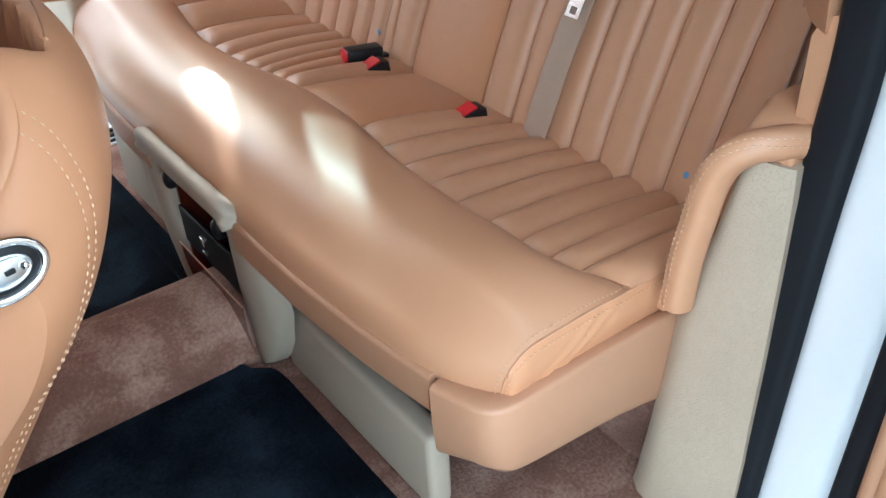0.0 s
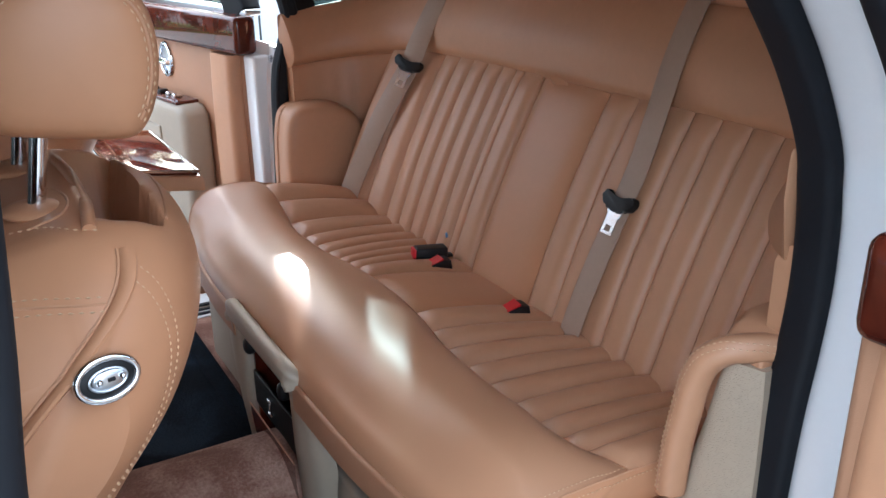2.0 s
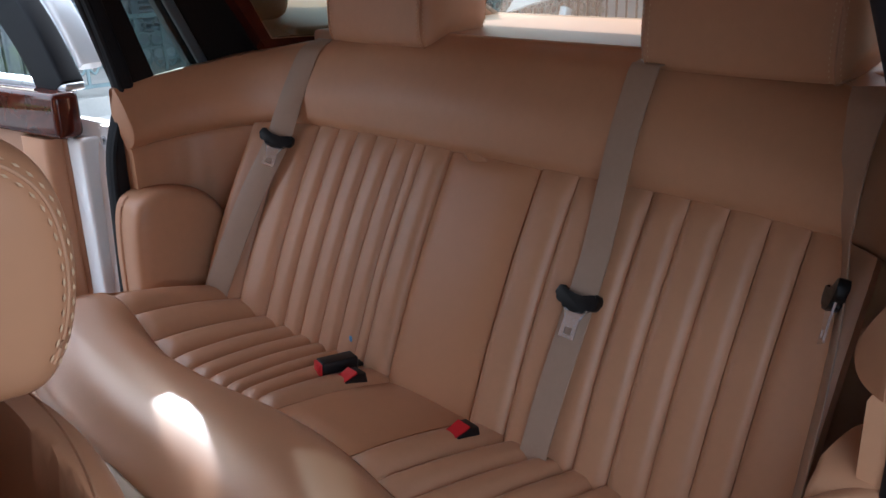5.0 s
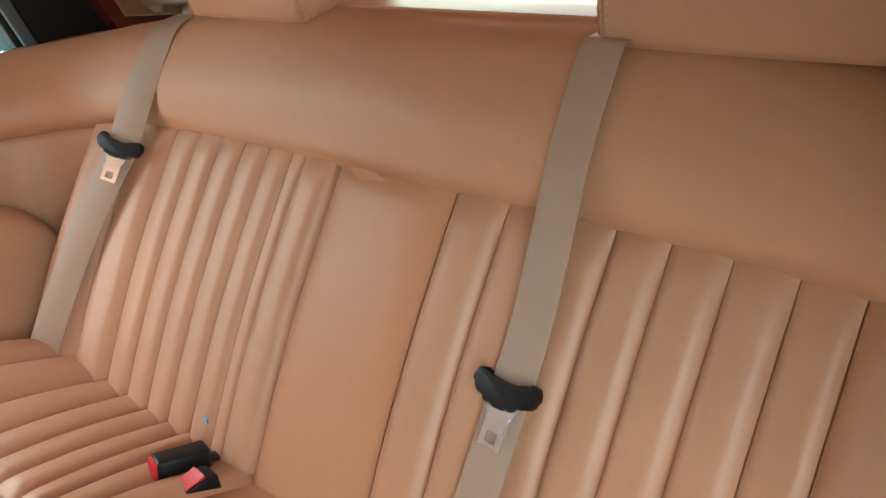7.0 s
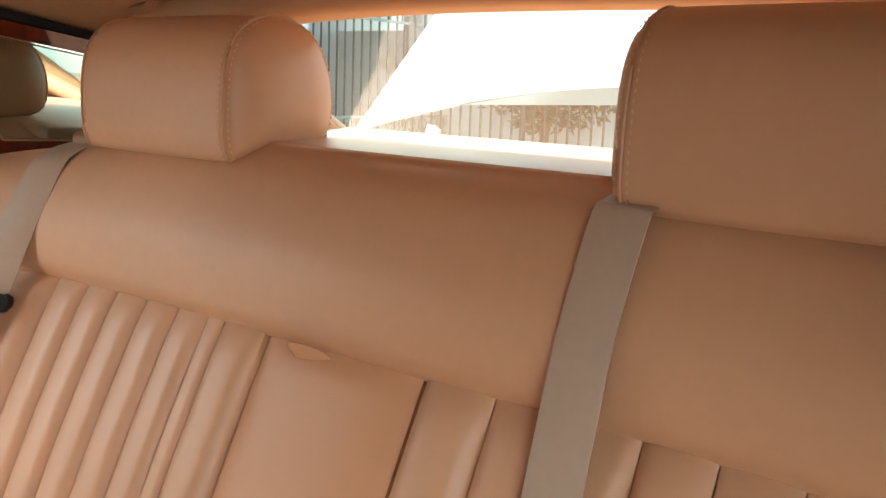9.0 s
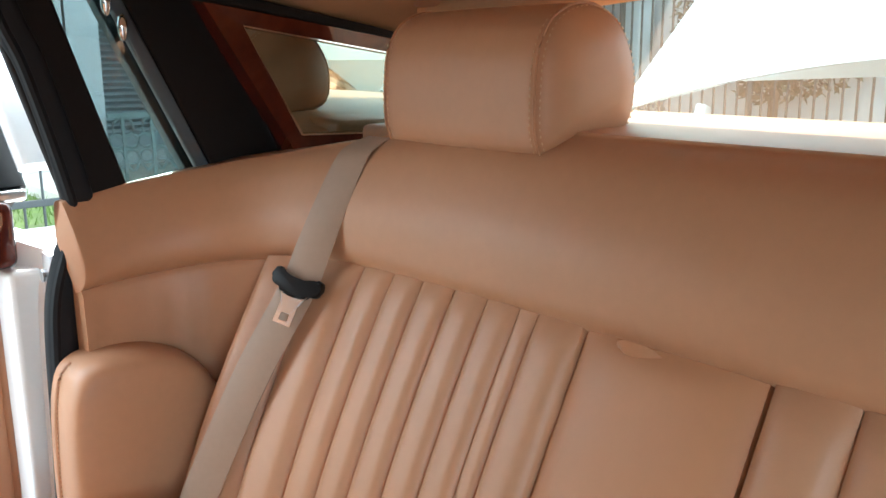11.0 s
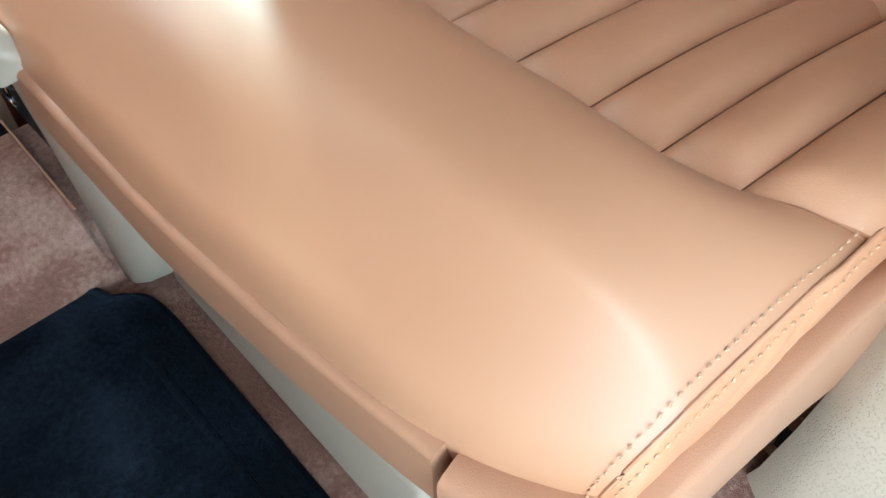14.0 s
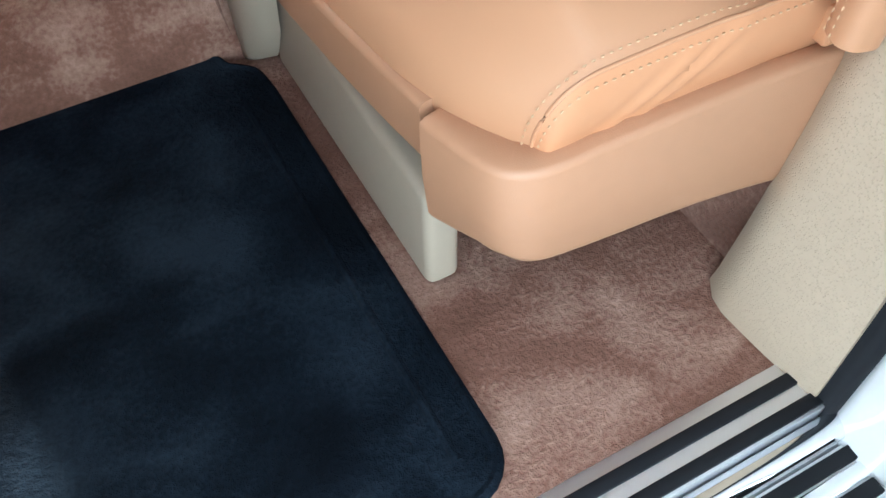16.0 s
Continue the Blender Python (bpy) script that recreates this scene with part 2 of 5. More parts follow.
def smooth_path(pts, steps=8):
    """A Catmull-Rom line through points."""
    p = [Vector(q) for q in pts]
    p = [p[0] * 2 - p[1]] + p + [p[-1] * 2 - p[-2]]
    out = []
    for a, b, c, d in zip(p, p[1:], p[2:], p[3:]):
        for k in range(steps):
            t = k / steps
            out.append(0.5 * (2 * b + (c - a) * t + (2 * a - 5 * b + 4 * c - d) * t * t + (3 * b - a - 3 * c + d) * t ** 3))
    return out + [p[-2]]


def sweep(path, profile, side=None, cap=True):
    """A closed profile of (across, out) carried along a path. side: the direction 'across' where it is fixed."""
    path = [Vector(p) for p in path]
    rings = []
    for i, p in enumerate(path):
        t = (path[min(i + 1, len(path) - 1)] - path[max(i - 1, 0)]).normalized()
        s = side(i / (len(path) - 1)) if callable(side) else side
        a = Vector(s) if s is not None else (Vector((0, 0, 1)) if abs(t.z) < 0.9 else Vector((1, 0, 0)))
        a = (a - t * a.dot(t)).normalized()
        o = t.cross(a)
        rings.append([p + a * x + o * y for x, y in profile])
    return loft(rings, cap=cap)


def circle(r, n=10, rx=1.0):
    return [(r * rx * math.cos(2 * math.pi * k / n), r * math.sin(2 * math.pi * k / n)) for k in range(n)]


def rrect(w, h, r, n=4):
    """A rounded rectangle about the origin."""
    out = []
    for cx, cy, a0 in ((w / 2 - r, h / 2 - r, 0), (-w / 2 + r, h / 2 - r, 90), (-w / 2 + r, -h / 2 + r, 180), (w / 2 - r, -h / 2 + r, 270)):
        for k in range(n + 1):
            a = radians(a0 + 90 * k / n)
            out.append((cx + r * math.cos(a), cy + r * math.sin(a)))
    return out


def box(lo, hi, r=0.0, seg=3):
    """A box with rounded edges."""
    bm = bmesh.new()
    bmesh.ops.create_cube(bm, size=1)
    for v in bm.verts:
        v.co = Vector([(a + b) / 2 + c * (b - a) for a, b, c in zip(lo, hi, v.co)])
    if r:
        bmesh.ops.bevel(bm, geom=list(bm.edges), offset=r, segments=seg, affect="EDGES", profile=0.5)
    return bm


def pillow(c, half, e=(0.5, 0.5), nu=40, nv=28):
    """A superellipsoid: a stuffed block with soft edges."""
    def s(x, p):
        return math.copysign(abs(x) ** p, x)

    def f(u, v):
        a, b = -math.pi + 2 * math.pi * u, -math.pi / 2 + math.pi * min(max(v, 0.002), 0.998)
        return Vector(c) + Vector((half[0] * s(math.cos(b), e[1]) * s(math.cos(a), e[0]), half[1] * s(math.cos(b), e[1]) * s(math.sin(a), e[0]), half[2] * s(math.sin(b), e[1])))
    bm = grid(f, nu, nv, wrap_u=True)
    bmesh.ops.remove_doubles(bm, verts=bm.verts, dist=1e-5)
    return bm


def prism(outline, axis, lo, hi, r=0.0):
    """A flat outline of two coordinates pushed through along an axis, its rims rounded."""
    n = "xyz".index(axis)

    def at(p, w):
        q = list(p)
        q.insert(n, w)
        return q
    bm = loft([[at(p, lo) for p in outline], [at(p, hi) for p in outline]])
    if r:
        rim = [e for e in bm.edges if abs(e.verts[0].co[n] - e.verts[1].co[n]) < 1e-6]
        bmesh.ops.bevel(bm, geom=rim, offset=r, segments=3, affect="EDGES", profile=0.5)
    return bm


def joined(bms):
    out = bmesh.new()
    for b in bms:
        me = bpy.data.meshes.new("tmp")
        b.to_mesh(me)
        b.free()
        out.from_mesh(me)
        bpy.data.meshes.remove(me)
    return out


def stitches(path, step=0.0062, length=0.004, r=0.00075):
    """Thread showing as a row of short stitches along a path."""
    path = [Vector(p) for p in path]
    out, run, d = bmesh.new(), 0.0, [0.0]
    for a, b in zip(path, path[1:]):
        d.append(d[-1] + (b - a).length)
    me_pts = []
    s = 0.0
    while s + length < d[-1]:
        me_pts.append((s, s + length))
        s += step

    def at(x):
        k = max(i for i in range(len(d)) if d[i] <= x + 1e-9)
        k = min(k, len(path) - 2)
        return path[k].lerp(path[k + 1], (x - d[k]) / max(d[k + 1] - d[k], 1e-9))
    for s0, s1 in me_pts:
        p, q = at(s0), at(s1)
        t = (q - p).normalized()
        a = t.orthogonal().normalized()
        o = t.cross(a)
        m = (p + q) / 2
        ends = [out.verts.new(p), out.verts.new(q)]
        mid = [out.verts.new(m + (a * math.cos(k * math.pi / 2) + o * math.sin(k * math.pi / 2)) * r * 1.3) for k in range(4)]
        for k in range(4):
            out.faces.new((ends[0], mid[k], mid[(k + 1) % 4]))
            out.faces.new((ends[1], mid[(k + 1) % 4], mid[k]))
    return out


def interp(x, table):
    return float(np.interp(x, [p[0] for p in table], [p[1] for p in table]))


# ---------------------------------------------------------------- the car's shell
FLOOR = 0.375
carpet = solid("floor", grid(lambda u, v: (-1.3 + 2.35 * u, -0.699 + 1.49 * v, FLOOR - 0.002 * math.sin(9 * u) ** 2), 60, 40), CARPET,
               "rose-brown deep pile carpet on the car floor", "carpet", kind="structure")
solid("underbody", box((-1.35, -0.66, 0.22), (2.6, 0.77, 0.362)), RUBBER, "black car underbody below the carpet", "car body", kind="structure")


def tunnel_ring(x):
    cy, w, h = 0.004, 0.092, 0.114
    return [(x, cy + w * math.copysign(abs(math.cos(a)) ** 0.75, math.cos(a)), FLOOR - 0.004 + h * math.sin(a) ** 0.8) for a in [math.pi * k / 24 for k in range(25)]]


solid("floor_tunnel", loft([tunnel_ring(-1.2 + 1.79 * k / 60) for k in range(61)], closed=False), CARPET,
            "rounded centre tunnel covered in rose-brown carpet", "tunnel", kind="structure")
solid("heel_board", grid(lambda u, v: (0.86 - 0.03 * v, -0.62 + 1.24 * u, FLOOR - 0.01 + 0.25 * v), 40, 10), CARPET,
      "rose-brown carpeted riser below the rear seat", "carpet", kind="structure")


def floor_mat(y0, y1, x1, name="floor_mat"):
    """A thick pile mat with rounded corners and a bound, rolled edge."""
    w, d = y1 - y0, x1 + 0.5
    o = [(a + (x1 - 0.5) / 2, b + (y0 + y1) / 2) for a, b in rrect(d, w, 0.04, 6)]
    if y1 < 0:
        step = smooth_path([(x1, y1 - 0.085, 0), (x1 - 0.004, y1 - 0.052, 0), (x1 - 0.018, y1 - 0.036, 0), (x1 - 0.030, y1 - 0.026, 0), (x1 - 0.038, y1 - 0.008, 0), (x1 - 0.060, y1, 0), (x1 - 0.10, y1 - 0.003, 0)], 4)
        o = [(p.x, p.y) for p in step] + o[7:]
    t = thing(name, "dark navy deep pile floor mat lying on the carpet", "floor mat", (x1 - 0.4, (y0 + y1) / 2, FLOOR), "floor mats")
    part("carpet_top", prism(o, "z", FLOOR + 0.001, FLOOR + 0.013, 0.004), MAT_NAVY, t)
    rim = [(a, b, FLOOR + 0.009) for a, b in o] + [(*o[0], FLOOR + 0.009)]
    part("binding", sweep(rim, circle(0.006, 8), cap=False), MAT_NAVY, t, "navy rolled binding")
    seam = [(x1 - 0.034, y0 + 0.034, FLOOR + 0.0125), (x1 - 0.034, y1 - 0.10, FLOOR + 0.0125)]
    part("border_ridge", sweep(seam, circle(0.0045, 8)), MAT_NAVY, t, "raised pile ridge along the border")
    return t


floor_mat(-0.682, -0.080, 0.566)
floor_mat(0.10, 0.77, 0.585)


def sill(s):
    """Tread plate of a door opening: bright metal with black rubber ribs, stepping down to the painted sill."""
    t = thing("door_sill", "brushed metal door sill plate with black rubber ribs", "door sill", (0.2, 0.72 * s, 0.36), "door sills")
    k = -0.698 if s < 0 else 0.795
    d = 1 if s > 0 else -1

    def bar(name, a, b, z0, z1, m, r=0.0015, label=""):
        lo, hi = sorted((k + d * a, k + d * b))
        part(name, box((-0.35, lo, z0), (0.86 - 0.25 * a, hi, z1), r, 2), m, t, label)
    bar("tread_plate", 0.0, 0.052, 0.30, 0.374, ALU)
    bar("rubber_rib", 0.012, 0.0245, 0.372, 0.3775, RUBBER)
    bar("rubber_rib", 0.0365, 0.049, 0.372, 0.3775, RUBBER)
    bar("bright_strip", 0.052, 0.078, 0.28, 0.366, CHROME, 0.009)
    bar("painted_sill", 0.078, 0.21, 0.18, 0.350, WHITE, 0.006)
    bar("rubber_rib", 0.083, 0.096, 0.348, 0.356, RUBBER)
    bar("bright_strip", 0.098, 0.112, 0.348, 0.354, CHROME)
    bar("rubber_rib", 0.114, 0.128, 0.348, 0.356, RUBBER)
    return t


sill(-1)
sill(1)

# the rear edge of each door opening, from the floor up and forward to the roof: (x, z)
JAMB = [(0.834, 0.33), (0.845, 0.5), (0.853, 0.64), (0.862, 0.81), (0.872, 0.90), (0.877, 0.96), (0.875, 1.02), (0.868, 1.07), (0.857, 1.115), (0.815, 1.19), (0.757, 1.265), (0.700, 1.335), (0.63, 1.42), (0.57, 1.49)]


FAR_JAMB = [(0.834, 0.33), (0.845, 0.5), (0.853, 0.64), (0.860, 0.81), (0.868, 0.96), (0.890, 1.04), (0.905, 1.09), (0.866, 1.261), (0.842, 1.328), (0.820, 1.40), (0.79, 1.48)]


def jamb(s):
    def line(y, dx, top=9.0):
        pts = smooth_path([(x + dx + (-0.006 if s > 0 else 0), s * (y + (0.022 if s > 0 else 0)), z) for x, z in (FAR_JAMB if s > 0 else JAMB)], 6)
        return [p for p in pts if p.z < top]
    sunk = 1.03 if s > 0 else 9.0
    t = thing("door_jamb", "white painted rear door jamb with a black rubber seal", "door frame", (0.86, 0.78 * s, 0.36), "door jambs", "structure")
    part("rubber_seal", sweep(line(0.734 if s < 0 else 0.735, 0.012), rrect(0.046 if s < 0 else 0.032, 0.040, 0.012), (0, 1, 0)), RUBBER, t, "thick black rubber door seal")
    part("seal_flange", sweep(line(0.752, 0.034, sunk), rrect(0.022, 0.024, 0.006), (0, 1, 0)), RUBBER, t)
    part("seal_lip", sweep(line(0.722, 0.001), circle(0.007, 8), (0, 1, 0)), RUBBER, t)
    if s > 0:
        face = [(0.744, 0.034, 0), (0.758, 0.020, 0), (0.785, 0.002, 0), (0.815, -0.016, 0), (0.836, -0.027, 0), (0.848, -0.026, 0)]
    else:
        face = [(0.746, 0.030, 0), (0.757, 0.005, 0), (0.778, -0.002, 0), (0.804, -0.003, 0), (0.822, 0.001, 0), (0.832, 0.014, 0)]
    end = face[-1][0] + 0.006
    face = smooth_path(face, 4) + [Vector((end, 0.07, 0)), Vector((0.752, 0.08, 0))]
    rim, back = (0.862, -0.018) if s > 0 else (0.846, -0.006)
    part("jamb_panel", sweep(line(0.79, 0.0, sunk), [(s * (p.x - 0.79), -p.y) for p in face], (0, 1, 0)), WHITE, t, "glossy white painted metal", sharp=60)
    part("outer_seal", sweep(line(rim, back, sunk), rrect(0.024, 0.034, 0.007), (0, 1, 0)), RUBBER, t)
    part("bright_trim", sweep(line(rim + 0.019, back, sunk), rrect(0.014, 0.024, 0.005), (0, 1, 0)), CHROME, t, "polished chrome trim")
    if s < 0:
        pts = [p for p in line(0.85, -0.008) if 1.12 < p.z < 1.47]
        part("outer_glass", prism([(p.x, p.z) for p in pts] + [(1.2, pts[-1].z), (1.2, pts[0].z)], "y", -0.876, -0.868, 0.001), DARKGLASS, t, "dark reflecting quarter glass", smooth=False)
    if s > 0:
        for z in (0.93, 1.0):
            part("hinge_bolt", sweep([(0.835 + 0.05, s * 0.79, z), (0.835 + 0.028, s * 0.79, z)], circle(0.009, 8)), STEEL, t)
        part("hinge_plate", box(*[tuple(v) for v in zip(*[sorted(p) for p in ((0.870, 0.882), (s * 0.772, s * 0.808), (0.90, 1.03))])], 0.003, 2), WHITE, t)
    return t


jamb(-1)
jamb(1)


def quarter(s):
    """Trim behind the door: dark pillar, fixed quarter window, dark cover and the wood-framed vanity mirror."""
    y0, y1 = s * 0.748, s * 0.772

    def flat(o, a=y0, b=y1, r=0.004):
        return prism(o, "y", min(a, b), max(a, b), r)
    t = thing("quarter_pillar", "black suede covered roof pillar beside the quarter window", "pillar", (0.95, y0, 1.1), "quarter pillars", "structure")
    part("front_pillar", flat([(0.903, 1.06), (0.993, 1.06), (0.883, 1.42), (0.803, 1.42)], r=0.008), PILLAR, t)
    part("pillar_cover", flat([(1.124, 1.08), (1.245, 1.08), (1.078, 1.42), (0.963, 1.42)], r=0.006), PILLAR, t)
    part("window_edge", flat([(1.102, 1.08), (1.123, 1.08), (0.962, 1.42), (0.941, 1.42)], s * 0.752, s * 0.768), EDGING, t, "dark grey window edging")
    # added outside the glass to narrow the sun patch on the seat
    part("sun_cut_panel", flat([(1.100, 1.08), (1.60, 1.08), (1.60, 1.42), (0.939, 1.42)], s * 0.795, s * 0.822, 0.003), EDGING, t, "dark panel added outside the window to narrow the sun")
    part("rear_cover", flat([(1.22, 1.08), (1.60, 1.08), (1.60, 1.40), (1.085, 1.40)], s * 0.756, s * 0.774), PILLAR, t)
    for q in (0.0, 1.0):
        part("chrome_lamp", pillow((0.966 + 0.019 * q, s * 0.746, 1.357 - 0.032 * q), (0.007, 0.006, 0.018), (1, 1), 16, 10), CHROME, t, "small oval chrome reading lamp")
    g = thing("quarter_window", "fixed triangular quarter window with clear glass", "window", (1.0, s * 0.72, 1.1), "quarter windows")
    part("pane", flat([(0.985, 1.07), (1.112, 1.07), (0.95, 1.42), (0.878, 1.42)], s * 0.766, s * 0.770, 0), QUARTER, g)
    m = thing("vanity_mirror", "vanity mirror in a glossy burr walnut frame", "mirror", (1.25, s * 0.69, 1.14), "vanity mirrors")
    outer = [(1.215, 1.14), (1.50, 1.14), (1.50, 1.292), (1.085, 1.360)]
    inner = [(1.224, 1.172), (1.45, 1.166), (1.45, 1.278), (1.142, 1.328)]
    def my(x, d=0.0):
        return s * (0.712 - 0.12 * (x - 1.18) + d)
    rim = bmesh.new()
    o1 = [rim.verts.new((x, my(x, -0.008), z)) for x, z in outer]
    i1 = [rim.verts.new((x, my(x, -0.006), z)) for x, z in inner]
    o2 = [rim.verts.new((x, my(x, 0.03), z)) for x, z in outer]
    i2 = [rim.verts.new((x, my(x, 0.03), z)) for x, z in inner]
    for k in range(4):
        j = (k + 1) % 4
        for c, d in ((o1, i1), (i1, i2), (o2, o1)):
            rim.faces.new((c[k], c[j], d[j], d[k]))
    part("frame", rim, WOOD, m, "glossy burr walnut frame", smooth=False)
    part("glass", loft([[(x, my(x, 0.0), z) for x, z in inner], [(x, my(x, 0.004), z) for x, z in inner]]), MIRROR, m, "silvered mirror glass", smooth=False)
    edge = [(x, my(x, -0.005), z) for x, z in inner]
    part("bright_edge", sweep(edge + [edge[0]], circle(0.0025, 6), cap=False), CHROME, m)
    return t


quarter(1)
quarter(-1)


def headliner(u, v):
    x, y = -1.3 + 2.72 * u, -0.74 + 1.48 * v
    e = abs(y) / 0.74
    top = 1.435 - 0.055 * max(0, (x - 0.7) / 0.72) ** 1.5 + 0.10 * min(1, max(0, (1.0 - x) / 0.4)) ** 1.5
    side = 1.380 - 0.06 * max(0, (x - 1.05) / 0.35) + 0.135 * min(1, max(0, (1.0 - x) / 0.4)) ** 1.5
    return (x, y, top + (side - top) * max(0.0, (e - 0.55) / 0.45) ** 2)


solid("ceiling", grid(headliner, 50, 40), HEADLINER, "tan cloth headliner of the car", "headliner", kind="structure")
solid("roof_panel", grid(lambda u, v: Vector(headliner(u, v)) + Vector((0, (v - 0.5) * 0.16, 0.05)), 30, 30), WHITE, "white painted car roof panel", "car roof", kind="structure")
solid("rear_header", sweep(smooth_path([(1.43, -0.62, 1.345), (1.44, -0.3, 1.375), (1.445, 0, 1.382), (1.44, 0.3, 1.375), (1.43, 0.62, 1.345)], 6), rrect(0.05, 0.10, 0.022), (0, 0, 1)),
           HEADLINER, "padded tan headliner roll above the rear window", "headliner", kind="structure")
for s in (-1, 1):
    solid("trim", sweep(smooth_path([(0.80, s * 0.715, 1.395), (1.08, s * 0.712, 1.368), (1.22, s * 0.71, 1.347), (1.42, s * 0.71, 1.312), (1.6, s * 0.70, 1.27)], 5), rrect(0.016, 0.02, 0.005), (0, 0, 1)),
          PILLAR, "black trim strip along the headliner edge", "trim", kind="structure")
    solid("rear_pillar", sweep(smooth_path([(1.38, s * 0.60, 1.385), (1.55, s * 0.585, 1.29), (1.68, s * 0.60, 1.225), (1.80, s * 0.62, 1.17)], 5), rrect(0.075, 0.05, 0.02), (0, 1, 0)),
          TRIM, "tan trimmed rear window pillar", "pillar", kind="structure")
    solid("roof_side", sweep(smooth_path([(-1.3, s * 0.79, 1.48), (0.2, s * 0.79, 1.555 - 0.05 * (s > 0)), (0.62, s * 0.79, 1.535 - 0.05 * (s > 0)), (0.9, s * 0.80, 1.455), (1.2, s * 0.80, 1.42), (1.7, s * 0.80, 1.25)], 6), rrect(0.07, 0.10, 0.02), (0, 0, 1)),
          WHITE, "white painted roof rail", "car body", kind="structure")
    solid("body_side", grid(lambda u, v: (0.93 + 1.6 * u, s * (0.80 + 0.05 * math.sin(math.pi * v)), 0.25 + (0.84 if s < 0 else 0.77) * v), 10, 10), WHITE, "white painted rear body side", "car body", kind="structure")
    solid("pillar_lining", box(*[tuple(v) for v in zip(*[sorted(p) for p in ((0.90, 1.75), (s * 0.775, s * 0.79), (0.36, 1.08 if s < 0 else 1.03))])]), RUBBER, "black lining behind the side trim", "car body", kind="structure")
for s in (-1, 1):
    solid("rear_side_trim", grid(lambda u, v: (1.40 + 0.52 * u - 0.30 * u * v, s * (0.735 - 0.115 * u), 1.12 + (0.275 - 0.05 * u) * v), 10, 8), TRIM, "tan trim beside the rear window", "trim", kind="structure")
rw = thing("rear_window", "sloping rear window glass of the car", "window", (1.75, 0, 1.18), kind="structure")
part("pane", grid(lambda u, v: (1.80 - 0.40 * v + 0.03 * math.sin(math.pi * u), -0.60 + 1.2 * u, 1.175 + 0.205 * v), 16, 8), REARGLASS, rw).visible_shadow = False
solid("firewall", box((-1.42, -0.78, 0.3), (-1.32, 0.9, 1.05), 0.02), BLACK, "dark dashboard and firewall ahead of the front seats", "dashboard", kind="structure")

# ---------------------------------------------------------------- rear seat
# height of the cushion along the seam behind its front roll, by distance from the middle
SEAM_Z = [(0, 0.706), (0.09, 0.706), (0.15, 0.697), (0.2, 0.684), (0.25, 0.679), (0.31, 0.674), (0.365, 0.670), (0.43, 0.678), (0.49, 0.687), (0.54, 0.701), (0.58, 0.707), (0.63, 0.708)]


FAR_SEAM_Z = SEAM_Z[:8] + [(0.478, 0.690), (0.505, 0.704), (0.55, 0.730), (0.60, 0.756), (0.63, 0.762)]


def seam_z(y):
    table = FAR_SEAM_Z if y > 0 else SEAM_Z
    return sum(interp(abs(y) + d, table) for d in (-0.03, -0.015, 0, 0.015, 0.03)) / 5


def seam_x(y):
    e = abs(y)
    return 0.776 + 0.008 * math.exp(-(y / 0.11) ** 2) - (interp(e, [(0.44, 0.0), (0.50, 0.006), (0.54, 0.006), (0.57, -0.003), (0.60, -0.008)]) if y < 0 else 0.020 * max(0, (e - 0.47) / 0.14) ** 2)


def seat_z(x, y):
    """The cushion's pleated top."""
    f = (x - seam_x(y)) / (1.0 - seam_x(y))
    z0, z1 = seam_z(y), 0.664 + 0.03 * max(0, (abs(y) - 0.45) / 0.15)
    return z0 + (z1 - z0) * f + 0.006 * math.sin(math.pi * min(max(f, 0), 1))


def resampled(line, n):
    """The same line with n even steps."""
    d = [0.0]
    for a, b in zip(line, line[1:]):
        d.append(d[-1] + (b - a).length)
    return [Vector([np.interp(d[-1] * k / n, d, [p[c] for p in line]) for c in range(3)]) for k in range(n + 1)]


def panel(f, nu, nv, crown, depth, ends=(1, 1), power=2.6, nrm=None):
    """A stuffed strip: f(u, v) gives place and outward direction; crowned across v, tucked in at its rims."""
    def g(u, v):
        iu, iv = round(u * nu), round(v * nv)
        uu = min(max((iu - 1) / (nu - 2), 0), 1)
        vv = min(max((iv - 1) / (nv - 2), 0), 1)
        p, n = f(uu, vv)
        h = crown * (1 - abs(2 * vv - 1) ** power)
        if ends[0]:
            h *= 1 - (1 - min(uu / 0.09, 1)) ** 2.4
        if ends[1]:
            h *= 1 - (1 - min((1 - uu) / 0.09, 1)) ** 2.4
        if iv in (0, nv) or iu in (0, nu):
            h -= depth
        return Vector(p) + Vector(n) * h
    return grid(g, nu, nv)


seat = thing("rear_bench", "tan leather rear bench seat with pleated cushion and fluted back", "seat", (0.8, 0, FLOOR))
EDGE = {-1: 0.602, 1: 0.598}
NEAR_F = [-0.091, -0.149, -0.197, -0.252, -0.307, -0.365, -0.431, -0.489, -0.541, -0.605]
NEAR_B = [-0.103, -0.178, -0.240, -0.289, -0.340, -0.393, -0.448, -0.505, -0.557, -0.614]
FAR_F = [0.091, 0.150, 0.204, 0.247, 0.304, 0.361, 0.416, 0.478, 0.543, 0.599]
FAR_B = [0.088, 0.160, 0.210, 0.250, 0.295, 0.348, 0.408, 0.472, 0.552, 0.605]


def cushion_strip(f0, f1, b0, b1, crown):
    def f(u, v):
        ya, yb = f0 + (b0 - f0) * u, f1 + (b1 - f1) * u
        y = ya + (yb - ya) * (0.010 + 0.980 * v)
        yf = f0 + (f1 - f0) * v
        x = seam_x(yf) - 0.001 + (1.017 - seam_x(yf)) * u
        return (x, y, seat_z(x, y)), (0.05, 0, 1)
    return panel(f, 22, 22, crown, 0.018, power=2.8)


